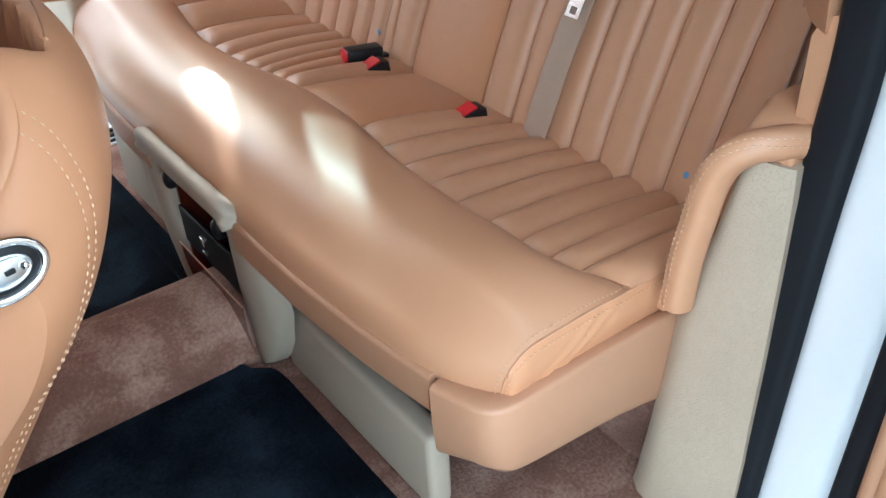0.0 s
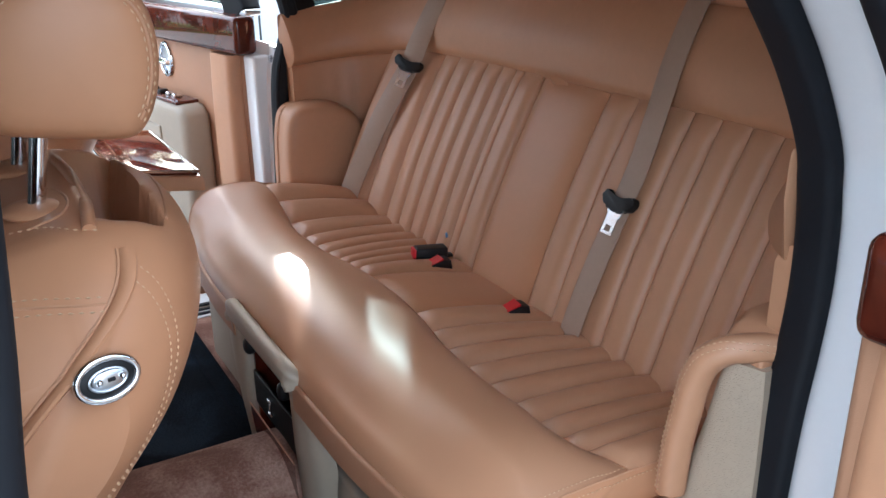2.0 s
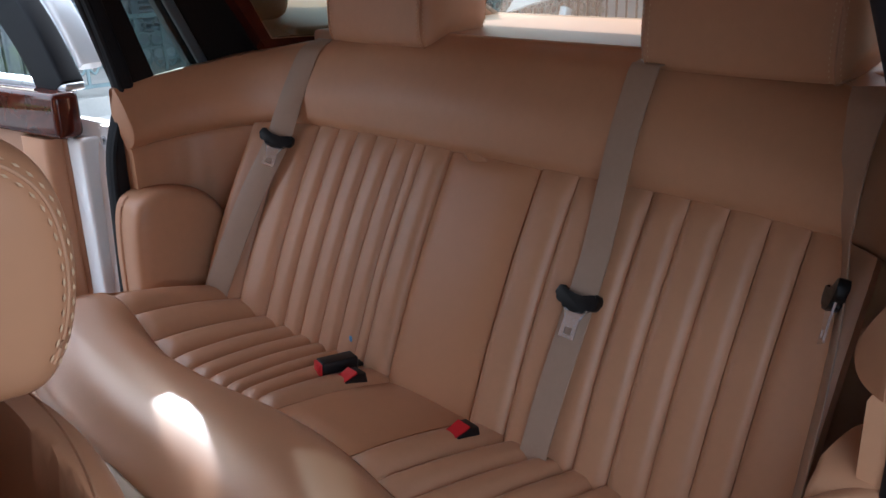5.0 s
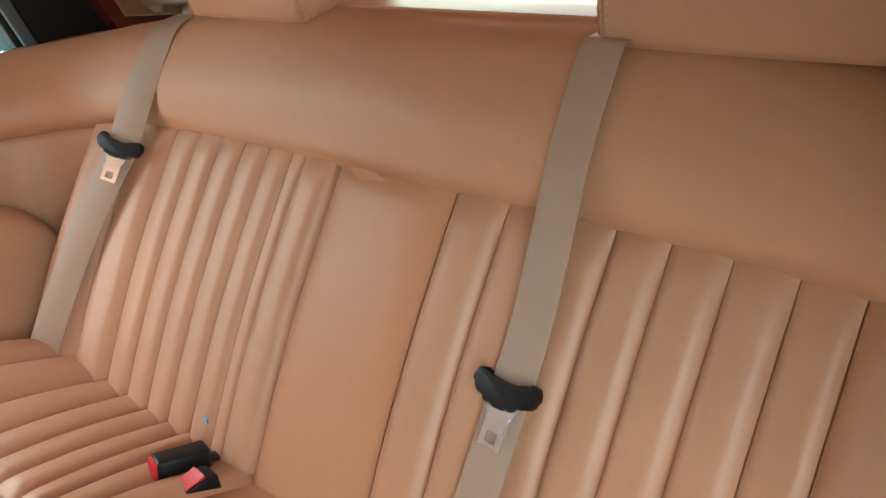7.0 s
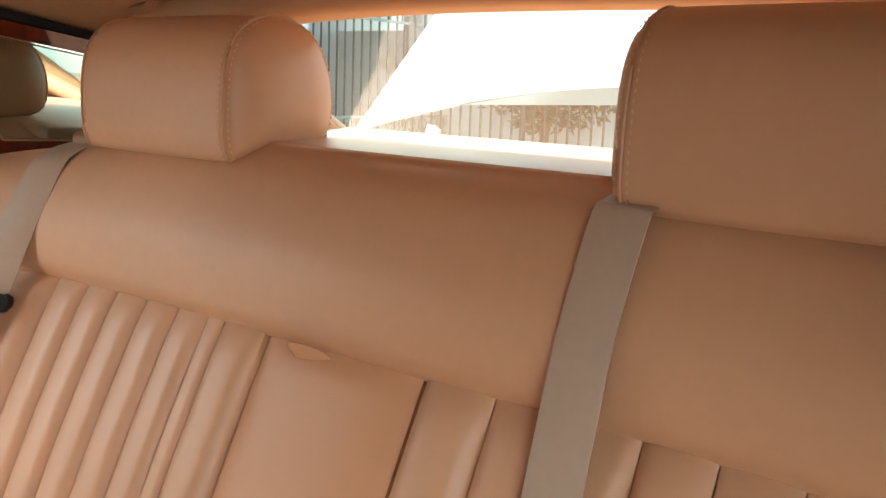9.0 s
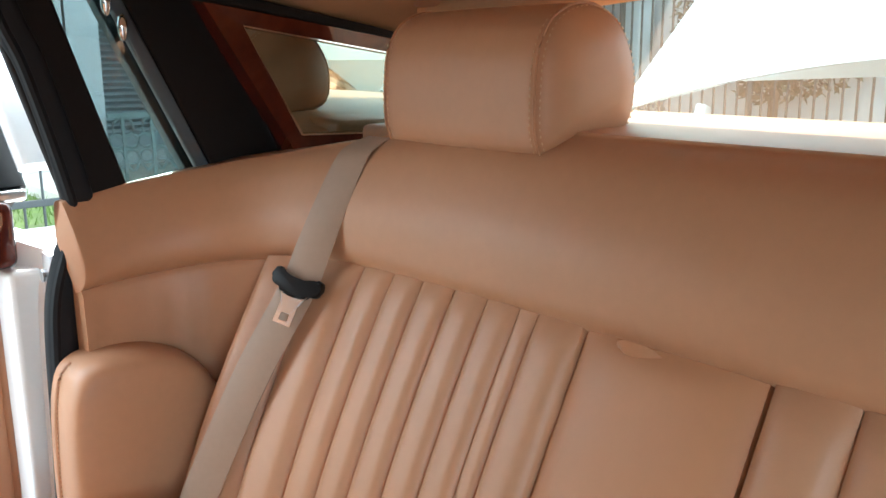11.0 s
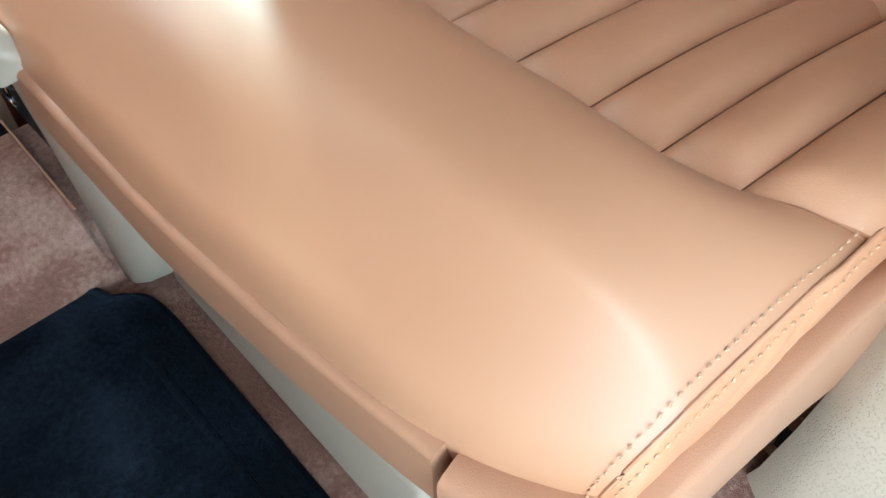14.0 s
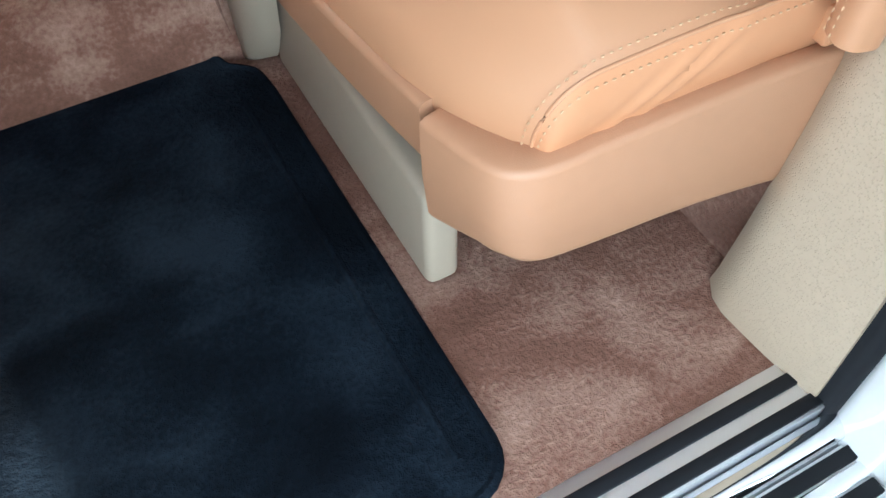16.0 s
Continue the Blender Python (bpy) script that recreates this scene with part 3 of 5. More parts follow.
part("centre_panel", cushion_strip(-0.091, 0.091, -0.097, 0.093, 0.007), LEATHER_FLAT, seat, "plain flat middle panel")
for F, B in ((NEAR_F, NEAR_B), (FAR_F, FAR_B)):
    for a, b, c, d in zip(F, F[1:], B, B[1:]):
        part("flute", cushion_strip(a, b, c, d, 0.0125), LEATHER, seat)


def lip_x(y):
    """Front of the trim lip, bowed forward in the middle."""
    return interp(abs(y), [(0, 0.548), (0.28, 0.549), (0.34, 0.552), (0.42, 0.558), (0.49, 0.566), (0.545, 0.574), (0.6, 0.582)])


def roll_ring(y):
    """Section of the front roll, from the seam over the crest and down behind the front lip."""
    e = min(1.0, max(0.0, (abs(y) - 0.45) / (EDGE[-1 if y < 0 else 1] - 0.45)))
    xs, zs = seam_x(y), seam_z(y)
    crest = max(0.742 + 0.30 * (zs - 0.70), zs + 0.010)
    xf = lip_x(y) + 0.005
    pts = [(xs + 0.004, zs - 0.024), (xs + 0.0005, zs - 0.008), (xs - 0.007, zs + 0.006), (xs - 0.035, zs + (crest - zs) * 0.75), (0.705, crest),
           (0.655, crest + 0.001), (xf + 0.060, crest - 0.012), (xf + 0.026, crest - 0.038), (xf + 0.007, 0.682), (xf, 0.655), (xf + 0.006, 0.628)]
    end = [(xs + 0.008, 0.688), (xs + 0.004, 0.700), (xs - 0.006, 0.705), (0.740, 0.706), (0.700, 0.706), (0.664, 0.705), (0.642, 0.703), (0.627, 0.694), (0.617, 0.677), (0.614, 0.655), (0.617, 0.628)]
    if y > 0:
        end = [(xs + 0.008, 0.735), (xs + 0.004, 0.748), (xs - 0.006, 0.756), (0.738, 0.763), (0.700, 0.767), (0.662, 0.765), (0.628, 0.756), (0.603, 0.738), (0.589, 0.712), (0.582, 0.668), (0.586, 0.628)]
    pts = [(a + (c - a) * e ** 3.4, b + (d - b) * e ** 2.6) for (a, b), (c, d) in zip(pts, end)]
    tuck = 0.009 * e ** 3 if y < 0 else 0.0
    return [(p.x, y + tuck * min(1, max(0, (0.702 - p.z) / 0.045)), p.z) for p in smooth_path([(a, 0, b) for a, b in pts], 5)]


ys = [-EDGE[-1] + (EDGE[-1] + EDGE[1]) * k / 120 for k in range(121)]
part("front_roll", loft([roll_ring(y) for y in ys], closed=False), LEATHER_ROLL, seat, "smooth tan leather front roll of the cushion", sharp=80)
for s in (-1, 1):
    out = EDGE[s]
    edge = [Vector(p) for p in roll_ring(s * out) if p[0] < seam_x(0.598) - 0.014]
    top = [Vector((x, s * (out + 0.002 + (0.005 * min(1, max(0, (x - 0.80) / 0.06)) if s < 0 else 0)), min(seat_z(x, s * (out + 0.001)) + 0.002, 0.7065 if s < 0 else 0.76))) for x in np.linspace(1.0, seam_x(0.599) - 0.002, 14)]
    line = top + edge

    line = resampled(line, 90)

    def gusset(u, v, line=line, s=s):
        p = line[min(round(u * (len(line) - 1)), len(line) - 1)]
        q = Vector((max(p.x, 0.628), s * 0.603, 0.615))
        r = p.lerp(q, v)
        g = r.x - 1.5 * (r.z - 0.68)
        fold = sum(h * math.exp(-((g - c) / w) ** 2) for c, w, h in ((0.688, 0.005, -0.5), (0.704, 0.006, 0.8), (0.716, 0.004, -0.9), (0.728, 0.006, 0.9), (0.742, 0.005, -0.5)))
        r.y += s * (0.004 * math.sin(math.pi * min(1, 1.7 * v)) + 0.0034 * fold * min(1, v / 0.25) * max(0, 1 - v))
        return r
    part("side_gusset", grid(gusset, len(line) - 1, 20), LEATHER_FLAT, seat, "creased leather side of the cushion")
    vis = [p for p in line if p.x < 0.88]
    part("piping", sweep(vis, circle(0.0014, 8), cap=False), LEATHER, seat)
    inner = [Vector((x, s * (out - 0.0045), min(seat_z(x, s * (out - 0.004)) + 0.0025, 0.7075 if s < 0 else 0.76))) for x in np.linspace(0.88, seam_x(0.594) - 0.002, 12)]
    inner += [Vector(p) + Vector((-0.0012, 0, 0.0012)) for p in roll_ring(s * (out - 0.0055)) if p[0] < seam_x(0.598) - 0.014][:-3]
    outer = [gusset(k / 60, 0.09) + Vector((0, s * 0.0010, 0)) for k in range(61)]
    part("stitching", stitches(inner), STITCH, seat, "cream double stitching")
    part("stitching", stitches([p for p in outer if p.x < 0.88]), STITCH, seat, "cream double stitching")

# seat back
BN = Vector((-0.917, 0, 0.398))


def back_at(y, w):
    out = max(0.0, (abs(y) - 0.44) / 0.16)
    x = 0.985 + 0.182 * w - 0.055 * out ** 2 - 0.012 * math.sin(math.pi * w)
    return Vector((x, y, 0.63 + 0.402 * w - 0.010 * out * w))


def back_strip(y0, y1, crown, w1=1.0):
    return panel(lambda u, v: (back_at(y0 + (y1 - y0) * (0.011 + 0.978 * v), u * w1), BN), 24, 24, crown, 0.02, power=3.6)


BACK_NEAR = [-0.097, -0.167, -0.236, -0.292, -0.348, -0.405, -0.461, -0.514]
BACK_FAR = [0.101, 0.161, 0.187, 0.236, 0.290, 0.345, 0.401, 0.461]
for L in (BACK_NEAR, BACK_FAR):
    for a, b in zip(L, L[1:]):
        part("flute", back_strip(a, b, 0.19 * abs(b - a)), LEATHER, seat)
part("side_bolster", back_strip(-0.514, -0.605, 0.016), LEATHER, seat, "plump outer side of the seat back")
part("side_bolster", back_strip(0.461, 0.535, 0.016), LEATHER, seat, "plump outer side of the seat back")
part("side_bolster", back_strip(0.535, 0.61, 0.012), LEATHER, seat, "plump outer side of the seat back")
arm = thing("folding_armrest", "folded-up centre armrest in plain tan leather", "armrest", (1.05, 0, 0.65))
part("pad", panel(lambda u, v: (back_at(-0.091 + 0.189 * v, 0.02 + 0.985 * u) - BN * 0.005, BN), 30, 24, 0.011, 0.03, power=5), LEATHER_FLAT, arm)
part("pull_tab", grid(lambda u, v: (1.150 - 0.029 * math.sin(math.pi * u) * (0.6 + 0.4 * v), 0.000 + 0.046 * u, 1.026 + 0.018 * v * math.sin(math.pi * min(1, u * 1.15)) ** 0.7), 12, 6), LEATHER, arm, "small leather pull tab")

# the wrap-round upper band and the side panels below it, in plan at the seam: (x, y)
WRAP = [(0.899, 0.712), (0.93, 0.716), (0.99, 0.712), (1.05, 0.692), (1.10, 0.652), (1.135, 0.59), (1.155, 0.51), (1.164, 0.42), (1.168, 0.25), (1.168, 0.08)]
plan = smooth_path([(x, y, 0) for x, y in WRAP], 6)
NEAR_WRAP = [(0.888, 0.687), (0.92, 0.692), (0.97, 0.694), (1.03, 0.684), (1.085, 0.648)] + WRAP[5:]
plan = plan + [Vector((p.x, -p.y, 0)) for p in reversed(smooth_path([(x, y, 0) for x, y in NEAR_WRAP], 6))]
band = thing("seat_band", "smooth tan leather band wrapping round above the rear seat back", "seat trim", (1.2, 0, 1.0), kind="structure")


def frame_at(i):
    t = (plan[min(i + 1, len(plan) - 1)] - plan[max(i - 1, 0)]).normalized()
    return plan[i], Vector((-t.y, t.x, 0)) * -1


def inside(p):
    """Keeps the trim within the door seals."""
    return Vector((p.x, min(max(p.y, -0.711), 0.752), p.z))


def band_ring(i):
    p, n = frame_at(i)
    if n.x * (p.x - 0.7) + n.y * p.y < 0:
        n = -n
    a = abs(p.y)
    c = interp(a, [(0.0, 1), (0.40, 1), (0.52, 0.75), (0.60, 0.45), (0.70, 0.15), (0.73, 0)])
    zs = interp(p.x, [(0.878, 0.998), (1.0, 1.008), (1.10, 1.018), (1.168, 1.030)])
    zt = interp(p.x, [(0.878, 1.101), (0.96, 1.118), (1.06, 1.134), (1.12, 1.153), (1.155, 1.174), (1.168, 1.203)])
    h = zt - zs
    far = 0.042 + 0.438 * c
    pts = [(0.018, zs - 0.014), (0.002, zs - 0.008), (-0.009, zs + 0.004), (-0.0125, zs + 0.022), (-0.008, zs + 0.38 * h), (0.006 + 0.008 * c, zs + 0.65 * h), (0.014 + 0.026 * c, zt - 0.022), (0.026 + 0.05 * c, zt - 0.003),
           (0.034 + 0.09 * c, zt + 0.003 * c), (far, zt - 0.004), (far + 0.01, zt - 0.05)]
    return [inside(p + n * q.x + Vector((0, 0, q.z))) for q in smooth_path([(a_, 0, b_) for a_, b_ in pts], 4)]


rings = [band_ring(i) for i in range(len(plan))]


def end_round(rs):
    """Closes the band's two ends with a soft turn."""
    def tuck(r, q, k):
        c = sum(r, Vector()) / len(r)
        d = (r[0] - q[0]).normalized()
        return [p.lerp(Vector((p.x, c.y + (p.y - c.y) * 0.7, c.z + (p.z - c.z) * (1 - 0.08 * k * k))), 0.14 * k * k) + d * 0.010 * math.sin(k * math.pi / 2) for p in r]
    a = [tuck(rs[0], rs[1], k) for k in (1.0, 0.8, 0.5, 0.25)]
    b = [tuck(rs[-1], rs[-2], k) for k in (0.25, 0.5, 0.8, 1.0)]
    return a + rs + b


part("upper_band", loft(end_round(rings), closed=True), LEATHER, band, sharp=60)


def side_ring(i, s):
    p, n = frame_at(i)
    if n.x * (p.x - 0.7) + n.y * p.y < 0:
        n = -n
    zs = interp(p.x, [(0.878, 0.998), (1.0, 1.008), (1.10, 1.018), (1.168, 1.030)])
    pts = [(0.05, 0.62), (0.012, 0.66), (0.006, 0.76), (0.004, 0.82), (0.003, 0.85), (0.002, 0.88), (0.002, 0.91), (0.002, 0.94), (0.002, zs - 0.02), (0.010, zs - 0.004), (0.03, zs + 0.004), (0.06, zs)]
    fold = [0.0025 * math.exp(-((p.x - 1.03) / 0.05) ** 2) * math.sin(150 * (p.x + 1.3 * b)) if 0.8 < b < 0.97 else 0.0 for a, b in pts]
    return [inside(p + n * (a + f) + Vector((0, 0, b))) for (a, b), f in zip(pts, fold)]


for s in (1, -1):
    idx = [i for i in range(len(plan)) if plan[i].y * s > 0.47]
    rr = [side_ring(i, s) for i in idx]
    first = rr if plan[idx[0]].x < plan[idx[-1]].x else rr[::-1]
    cap0 = [q + Vector((-0.008, 0, 0)) * (1 if k not in (0, 11) else 0) for k, q in enumerate([Vector(v) for v in first[0]])]
    part("lower_side", loft([cap0] + first), LEATHER, band, "tan leather side panel with soft creases", sharp=60)
# added board, blocks daylight that leaked between seat back and band
solid("light_leak_board", box((1.19, -0.72, 0.45), (1.215, 0.72, 1.15)), RUBBER, "black board added behind the seat back against light leaks", "car body", kind="structure")
solid("rear_shelf", box((1.30, -0.66, 1.10), (1.84, 0.66, 1.186), 0.01), LEATHER, "tan leather parcel shelf below the rear window", "parcel shelf", kind="structure")


def side_armrest(s):
    """The stuffed rest at each end of the bench, with its stitched face and beige lower panel towards the door."""
    t = thing("side_armrest", "rounded tan leather side armrest at the end of the bench", "armrest", (0.94, 0.69 * s, 0.66), "side armrests")
    o = smooth_path([(x, z, 0) for x, z in ((0.836, 0.655), (0.838, 0.78), (0.846, 0.865), (0.866, 0.899), (0.91, 0.908), (0.97, 0.902), (1.02, 0.876), (1.052, 0.82), (1.06, 0.75), (1.05, 0.655))], 4)
    a, b = sorted((s * (0.648 if s > 0 else 0.655), s * (0.735 if s > 0 else 0.711)))
    if s > 0:
        cx, cz = 0.945, 0.77
        part("pad", loft([[(cx + (p.x - cx) * k, y, cz + (p.y - cz) * k) for p in o] for y, k in ((0.6445, 0.3), (0.645, 0.7), (0.647, 0.86), (0.651, 0.925), (0.657, 0.96), (0.665, 0.984), (0.675, 0.996), (0.69, 1.0), (0.735, 1.0))]), LEATHER, t, sharp=80)
    else:
        part("pad", prism([(p.x if s > 0 else max(p.x, 0.852 + 0.2 * max(0, p.y - 0.88)), p.y) for p in o], "y", a, b, 0.024 if s > 0 else 0.010), LEATHER, t, sharp=70)
    if s > 0:
        rim = [Vector((p.x - 0.001, 0.710, p.y)) for p in o if p.x < 0.90 and p.y < 0.9]
        part("piping", sweep(rim, circle(0.003, 8)), LEATHER, t)
        part("stitching", stitches([p + Vector((-0.001, -0.008, 0)) for p in rim], 0.0068, 0.0045), STITCH, t, "cream stitching")
        return t
    side = Vector((1, s * 0.3, 0))
    path = smooth_path([(0.816, s * 0.638, 0.690), (0.817, s * 0.641, 0.75), (0.820, s * 0.647, 0.80), (0.824, s * 0.652, 0.840), (0.829, s * 0.662, 0.866), (0.841, s * 0.678, 0.881), (0.860, s * 0.695, 0.886), (0.888, s * 0.712, 0.887)], 6)
    part("front_roll", sweep(path, rrect(0.032, 0.031, 0.0125, 5), side), LEATHER, t, "stitched leather roll round the front", sharp=70)
    for across, out in ((-0.0160, 0.0075), (-0.0166, 0.0)):
        row = []
        for i, p in enumerate(path):
            f = (path[min(i + 1, len(path) - 1)] - path[max(i - 1, 0)]).normalized()
            g = (side - f * side.dot(f)).normalized()
            row.append(p + g * across + f.cross(g) * out)
        part("stitching", stitches(row, 0.0068, 0.0045), STITCH, t, "cream stitching")
    return t


side_armrest(1)
side_armrest(-1)


def arch_panel(s):
    """Beige leather lower panel between the seat and the door seal."""
    t = thing("arch_panel", "beige grained leather trim panel beside the seat", "trim panel", (0.83, 0.67 * s, FLOOR), "arch panels", "structure")
    rows = [(0.372, 0.815, 0.598, 0.826, 0.740), (0.40, 0.813, 0.604, 0.828, 0.740), (0.47, 0.814, 0.612, 0.831, 0.739), (0.52, 0.816, 0.616, 0.832, 0.738), (0.533, 0.819, 0.617, 0.833, 0.737), (0.66, 0.827, 0.622, 0.839, 0.732), (0.78, 0.832, 0.650, 0.845, 0.726), (0.84, 0.836, 0.660, 0.848, 0.722), (0.870, 0.841, 0.668, 0.851, 0.718)]
    rings = []
    for z, xa, ya, xb, yb in rows:
        ring = []
        for k in range(9):
            f = k / 8
            ring.append((xa + (xb - xa) * f ** 2 + 0.016 * max(0, 1 - k / 2) ** 2, s * (ya + (yb - ya) * f), z))
        ring += [(xb + 0.03, s * yb, z), (xa + 0.035, s * (ya + 0.01), z)]
        rings.append(ring)
    part("panel", loft(rings), BEIGE, t, sharp=60)
    return t


arch_panel(-1)

# lower seat trims
for s in (-1, 1):
    t = thing("seat_corner_trim", "tan moulded corner trim under the seat cushion", "seat trim", (0.62, s * 0.6, 0.55), "seat corner trims")
    corner = smooth_path([(0.565, s * 0.538, 0), (0.572, s * 0.566, 0), (0.581, s * 0.594, 0), (0.594, s * 0.609, 0), (0.617, s * 0.6165, 0), (0.66, s * 0.617, 0), (0.74, s * 0.618, 0), (0.80, s * 0.620, 0), (0.852, s * 0.624, 0)], 5)
    rings = []
    for i, p in enumerate(corner):
        f = i / (len(corner) - 1)
        q = corner[min(i + 1, len(corner) - 1)] - corner[max(i - 1, 0)]
        n = Vector((q.y, -q.x, 0)).normalized()
        if n.x * (p.x - 0.8) + n.y * p.y < 0:
            n = -n
        zt, zb = 0.652 + 0.004 * f, interp(f, [(0, 0.548), (0.2, 0.562), (0.34, 0.561), (0.5, 0.549), (1, 0.517)])
        lip = interp(f, [(0, 0.020), (0.2, 0.030), (0.40, 0.032), (0.55, 0.026), (0.7, 0.022), (1, 0.014)])
        rings.append([p - n * (lip + 0.030) + Vector((0, 0, zt - 0.03)), p - n * (lip + 0.026) + Vector((0, 0, zt - 0.010)), p - n * lip + Vector((0, 0, zt - 0.002)), p - n * (lip - 0.003) + Vector((0, 0, zt)), p - n * 0.005 + Vector((0, 0, zt)), p - n * 0.0012 + Vector((0, 0, zt - 0.0015)), p + Vector((0, 0, zt - 0.006)),
                      p - n * 0.001 + Vector((0, 0, (zt + zb) / 2)), p - n * 0.005 + Vector((0, 0, zb + 0.010)), p - n * 0.009 + Vector((0, 0, zb + 0.002)), p - n * 0.016 + Vector((0, 0, zb)), p - n * 0.03 + Vector((0, 0, zb + 0.004))])
    part("moulding", loft(rings), TRIM, t, sharp=60)
    y0, y1 = (-0.527, -0.118) if s < 0 else (0.180, 0.527)
    t2 = thing("seat_front_trim", "slim tan trim strip along the seat front", "seat trim", (0.565, (y0 + y1) / 2, 0.6), "seat front trims")
    part("strip", sweep([(lip_x(y0 + (y1 - y0) * k / 24) + 0.008, y0 + (y1 - y0) * k / 24, 0.630) for k in range(25)], rrect(0.050, 0.018, 0.005), (0, 0, 1)), TRIM, t2)
    t3 = thing("kick_panel", "beige padded kick panel below the seat", "trim panel", (0.59, (y0 + y1) / 2, 0.43), "kick panels")
    ya, yb = (-0.488, -0.125) if s < 0 else (0.20, 0.54)
    part("pad", box((0.592, ya, 0.384 if s < 0 else 0.400), (0.626, yb, 0.510 if s < 0 else 0.57), 0.010, 4), BEIGE_TRIM, t3)
    part("backing", box((0.626, ya + 0.04, 0.395), (0.634, yb - 0.01, 0.56), 0.002, 1), RUBBER, t3)

part("side_filler", box((0.824, -0.618, 0.660), (0.850, -0.600, 0.690), 0.004), LEATHER_FLAT, seat)
# black panel stops daylight here and stands in for the gap's shade
solid("gap_shade_panel", box((0.852, -0.66, 0.40), (0.858, -0.60, 0.70)), RUBBER, "black panel standing in for the shaded gap beside the seat", "trim", kind="structure")

# pull-out tray console in the seat front
con = thing("seat_console", "beige framed console with an open burr walnut drawer", "console", (0.57, 0.06, FLOOR))
part("top_bar", sweep(smooth_path([(0.552, 0.178, 0.648), (0.547, 0.172, 0.666), (0.544, 0.12, 0.671), (0.542, 0.03, 0.673), (0.543, -0.07, 0.672), (0.546, -0.112, 0.666), (0.552, -0.118, 0.648)], 5), rrect(0.034, 0.024, 0.009), (0, 0, 1)), BEIGE_TRIM, con)


def leg(sgn, dy):
    rows = [(0.662, -0.128, -0.092), (0.63, -0.143, -0.088), (0.587, -0.180, -0.078), (0.52, -0.188, -0.070), (0.455, -0.166, -0.070), (0.41, -0.138, -0.074), (0.388, -0.120, -0.082), (0.380, -0.108, -0.090)]
    rings = []
    for z, a, b in rows:
        x0 = 0.546 + 0.018 * (0.69 - z) / 0.31
        a, b = a + dy, b + dy
        rings.append([(x0 + 0.03, sgn * -a, z), (x0 + 0.010, sgn * -(a + 0.004), z), (x0, sgn * -(a + 0.35 * (b - a)), z), (x0 - 0.003, sgn * -(a + 0.7 * (b - a)), z), (x0 + 0.003, sgn * -(b - 0.003), z), (x0 + 0.012, sgn * -b, z), (x0 + 0.035, sgn * -b, z)])
    return loft(rings)


part("frame_leg", leg(-1, 0.0), BEIGE_TRIM, con, sharp=70)
part("frame_leg", leg(1, -0.085), BEIGE_TRIM, con, sharp=70)
part("recess", joined([box((0.70, -0.105, 0.40), (0.71, 0.15, 0.67)), box((0.575, -0.10, 0.47), (0.70, 0.14, 0.475)), box((0.57, 0.143, 0.40), (0.70, 0.150, 0.67)), box((0.57, -0.105, 0.40), (0.70, -0.098, 0.67)), box((0.58, -0.105, 0.655), (0.70, 0.15, 0.66))]), WOOD, con, "dark veneered recess")
part("drawer_front", grid(lambda u, v: (0.546 + 0.014 * v ** 2, 0.006 + (-0.111 + 0.222 * u) * (1 - 0.14 * v), 0.500 - 0.118 * v), 12, 8), WOOD, con, "glossy burr walnut drawer front")
part("bright_edge", sweep([(0.5455, -0.105 + 0.222 * k / 6, 0.501) for k in range(7)], rrect(0.0022, 0.0022, 0.0008), (0, 0, 1)), TRIM, con)
part("inner_lid", box((0.566, -0.075, 0.48), (0.572, 0.148, 0.548), 0.002), BLACK, con, "dark inner lid")
for yy, zz in ((-0.040, 0.598), (0.132, 0.605)):
    part("knob", pillow((0.560, yy, zz), (0.012, 0.012, 0.016), (0.8, 0.8), 14, 10), BLACK, con)
part("badge", joined([box((0.563, 0.053, 0.495), (0.566, 0.073, 0.500), 0.001, 1), box((0.563, 0.059, 0.503), (0.566, 0.067, 0.519), 0.001, 1), box((0.563, 0.053, 0.522), (0.566, 0.073, 0.526), 0.001, 1)]), CHROME, con, "small chrome badge shape")


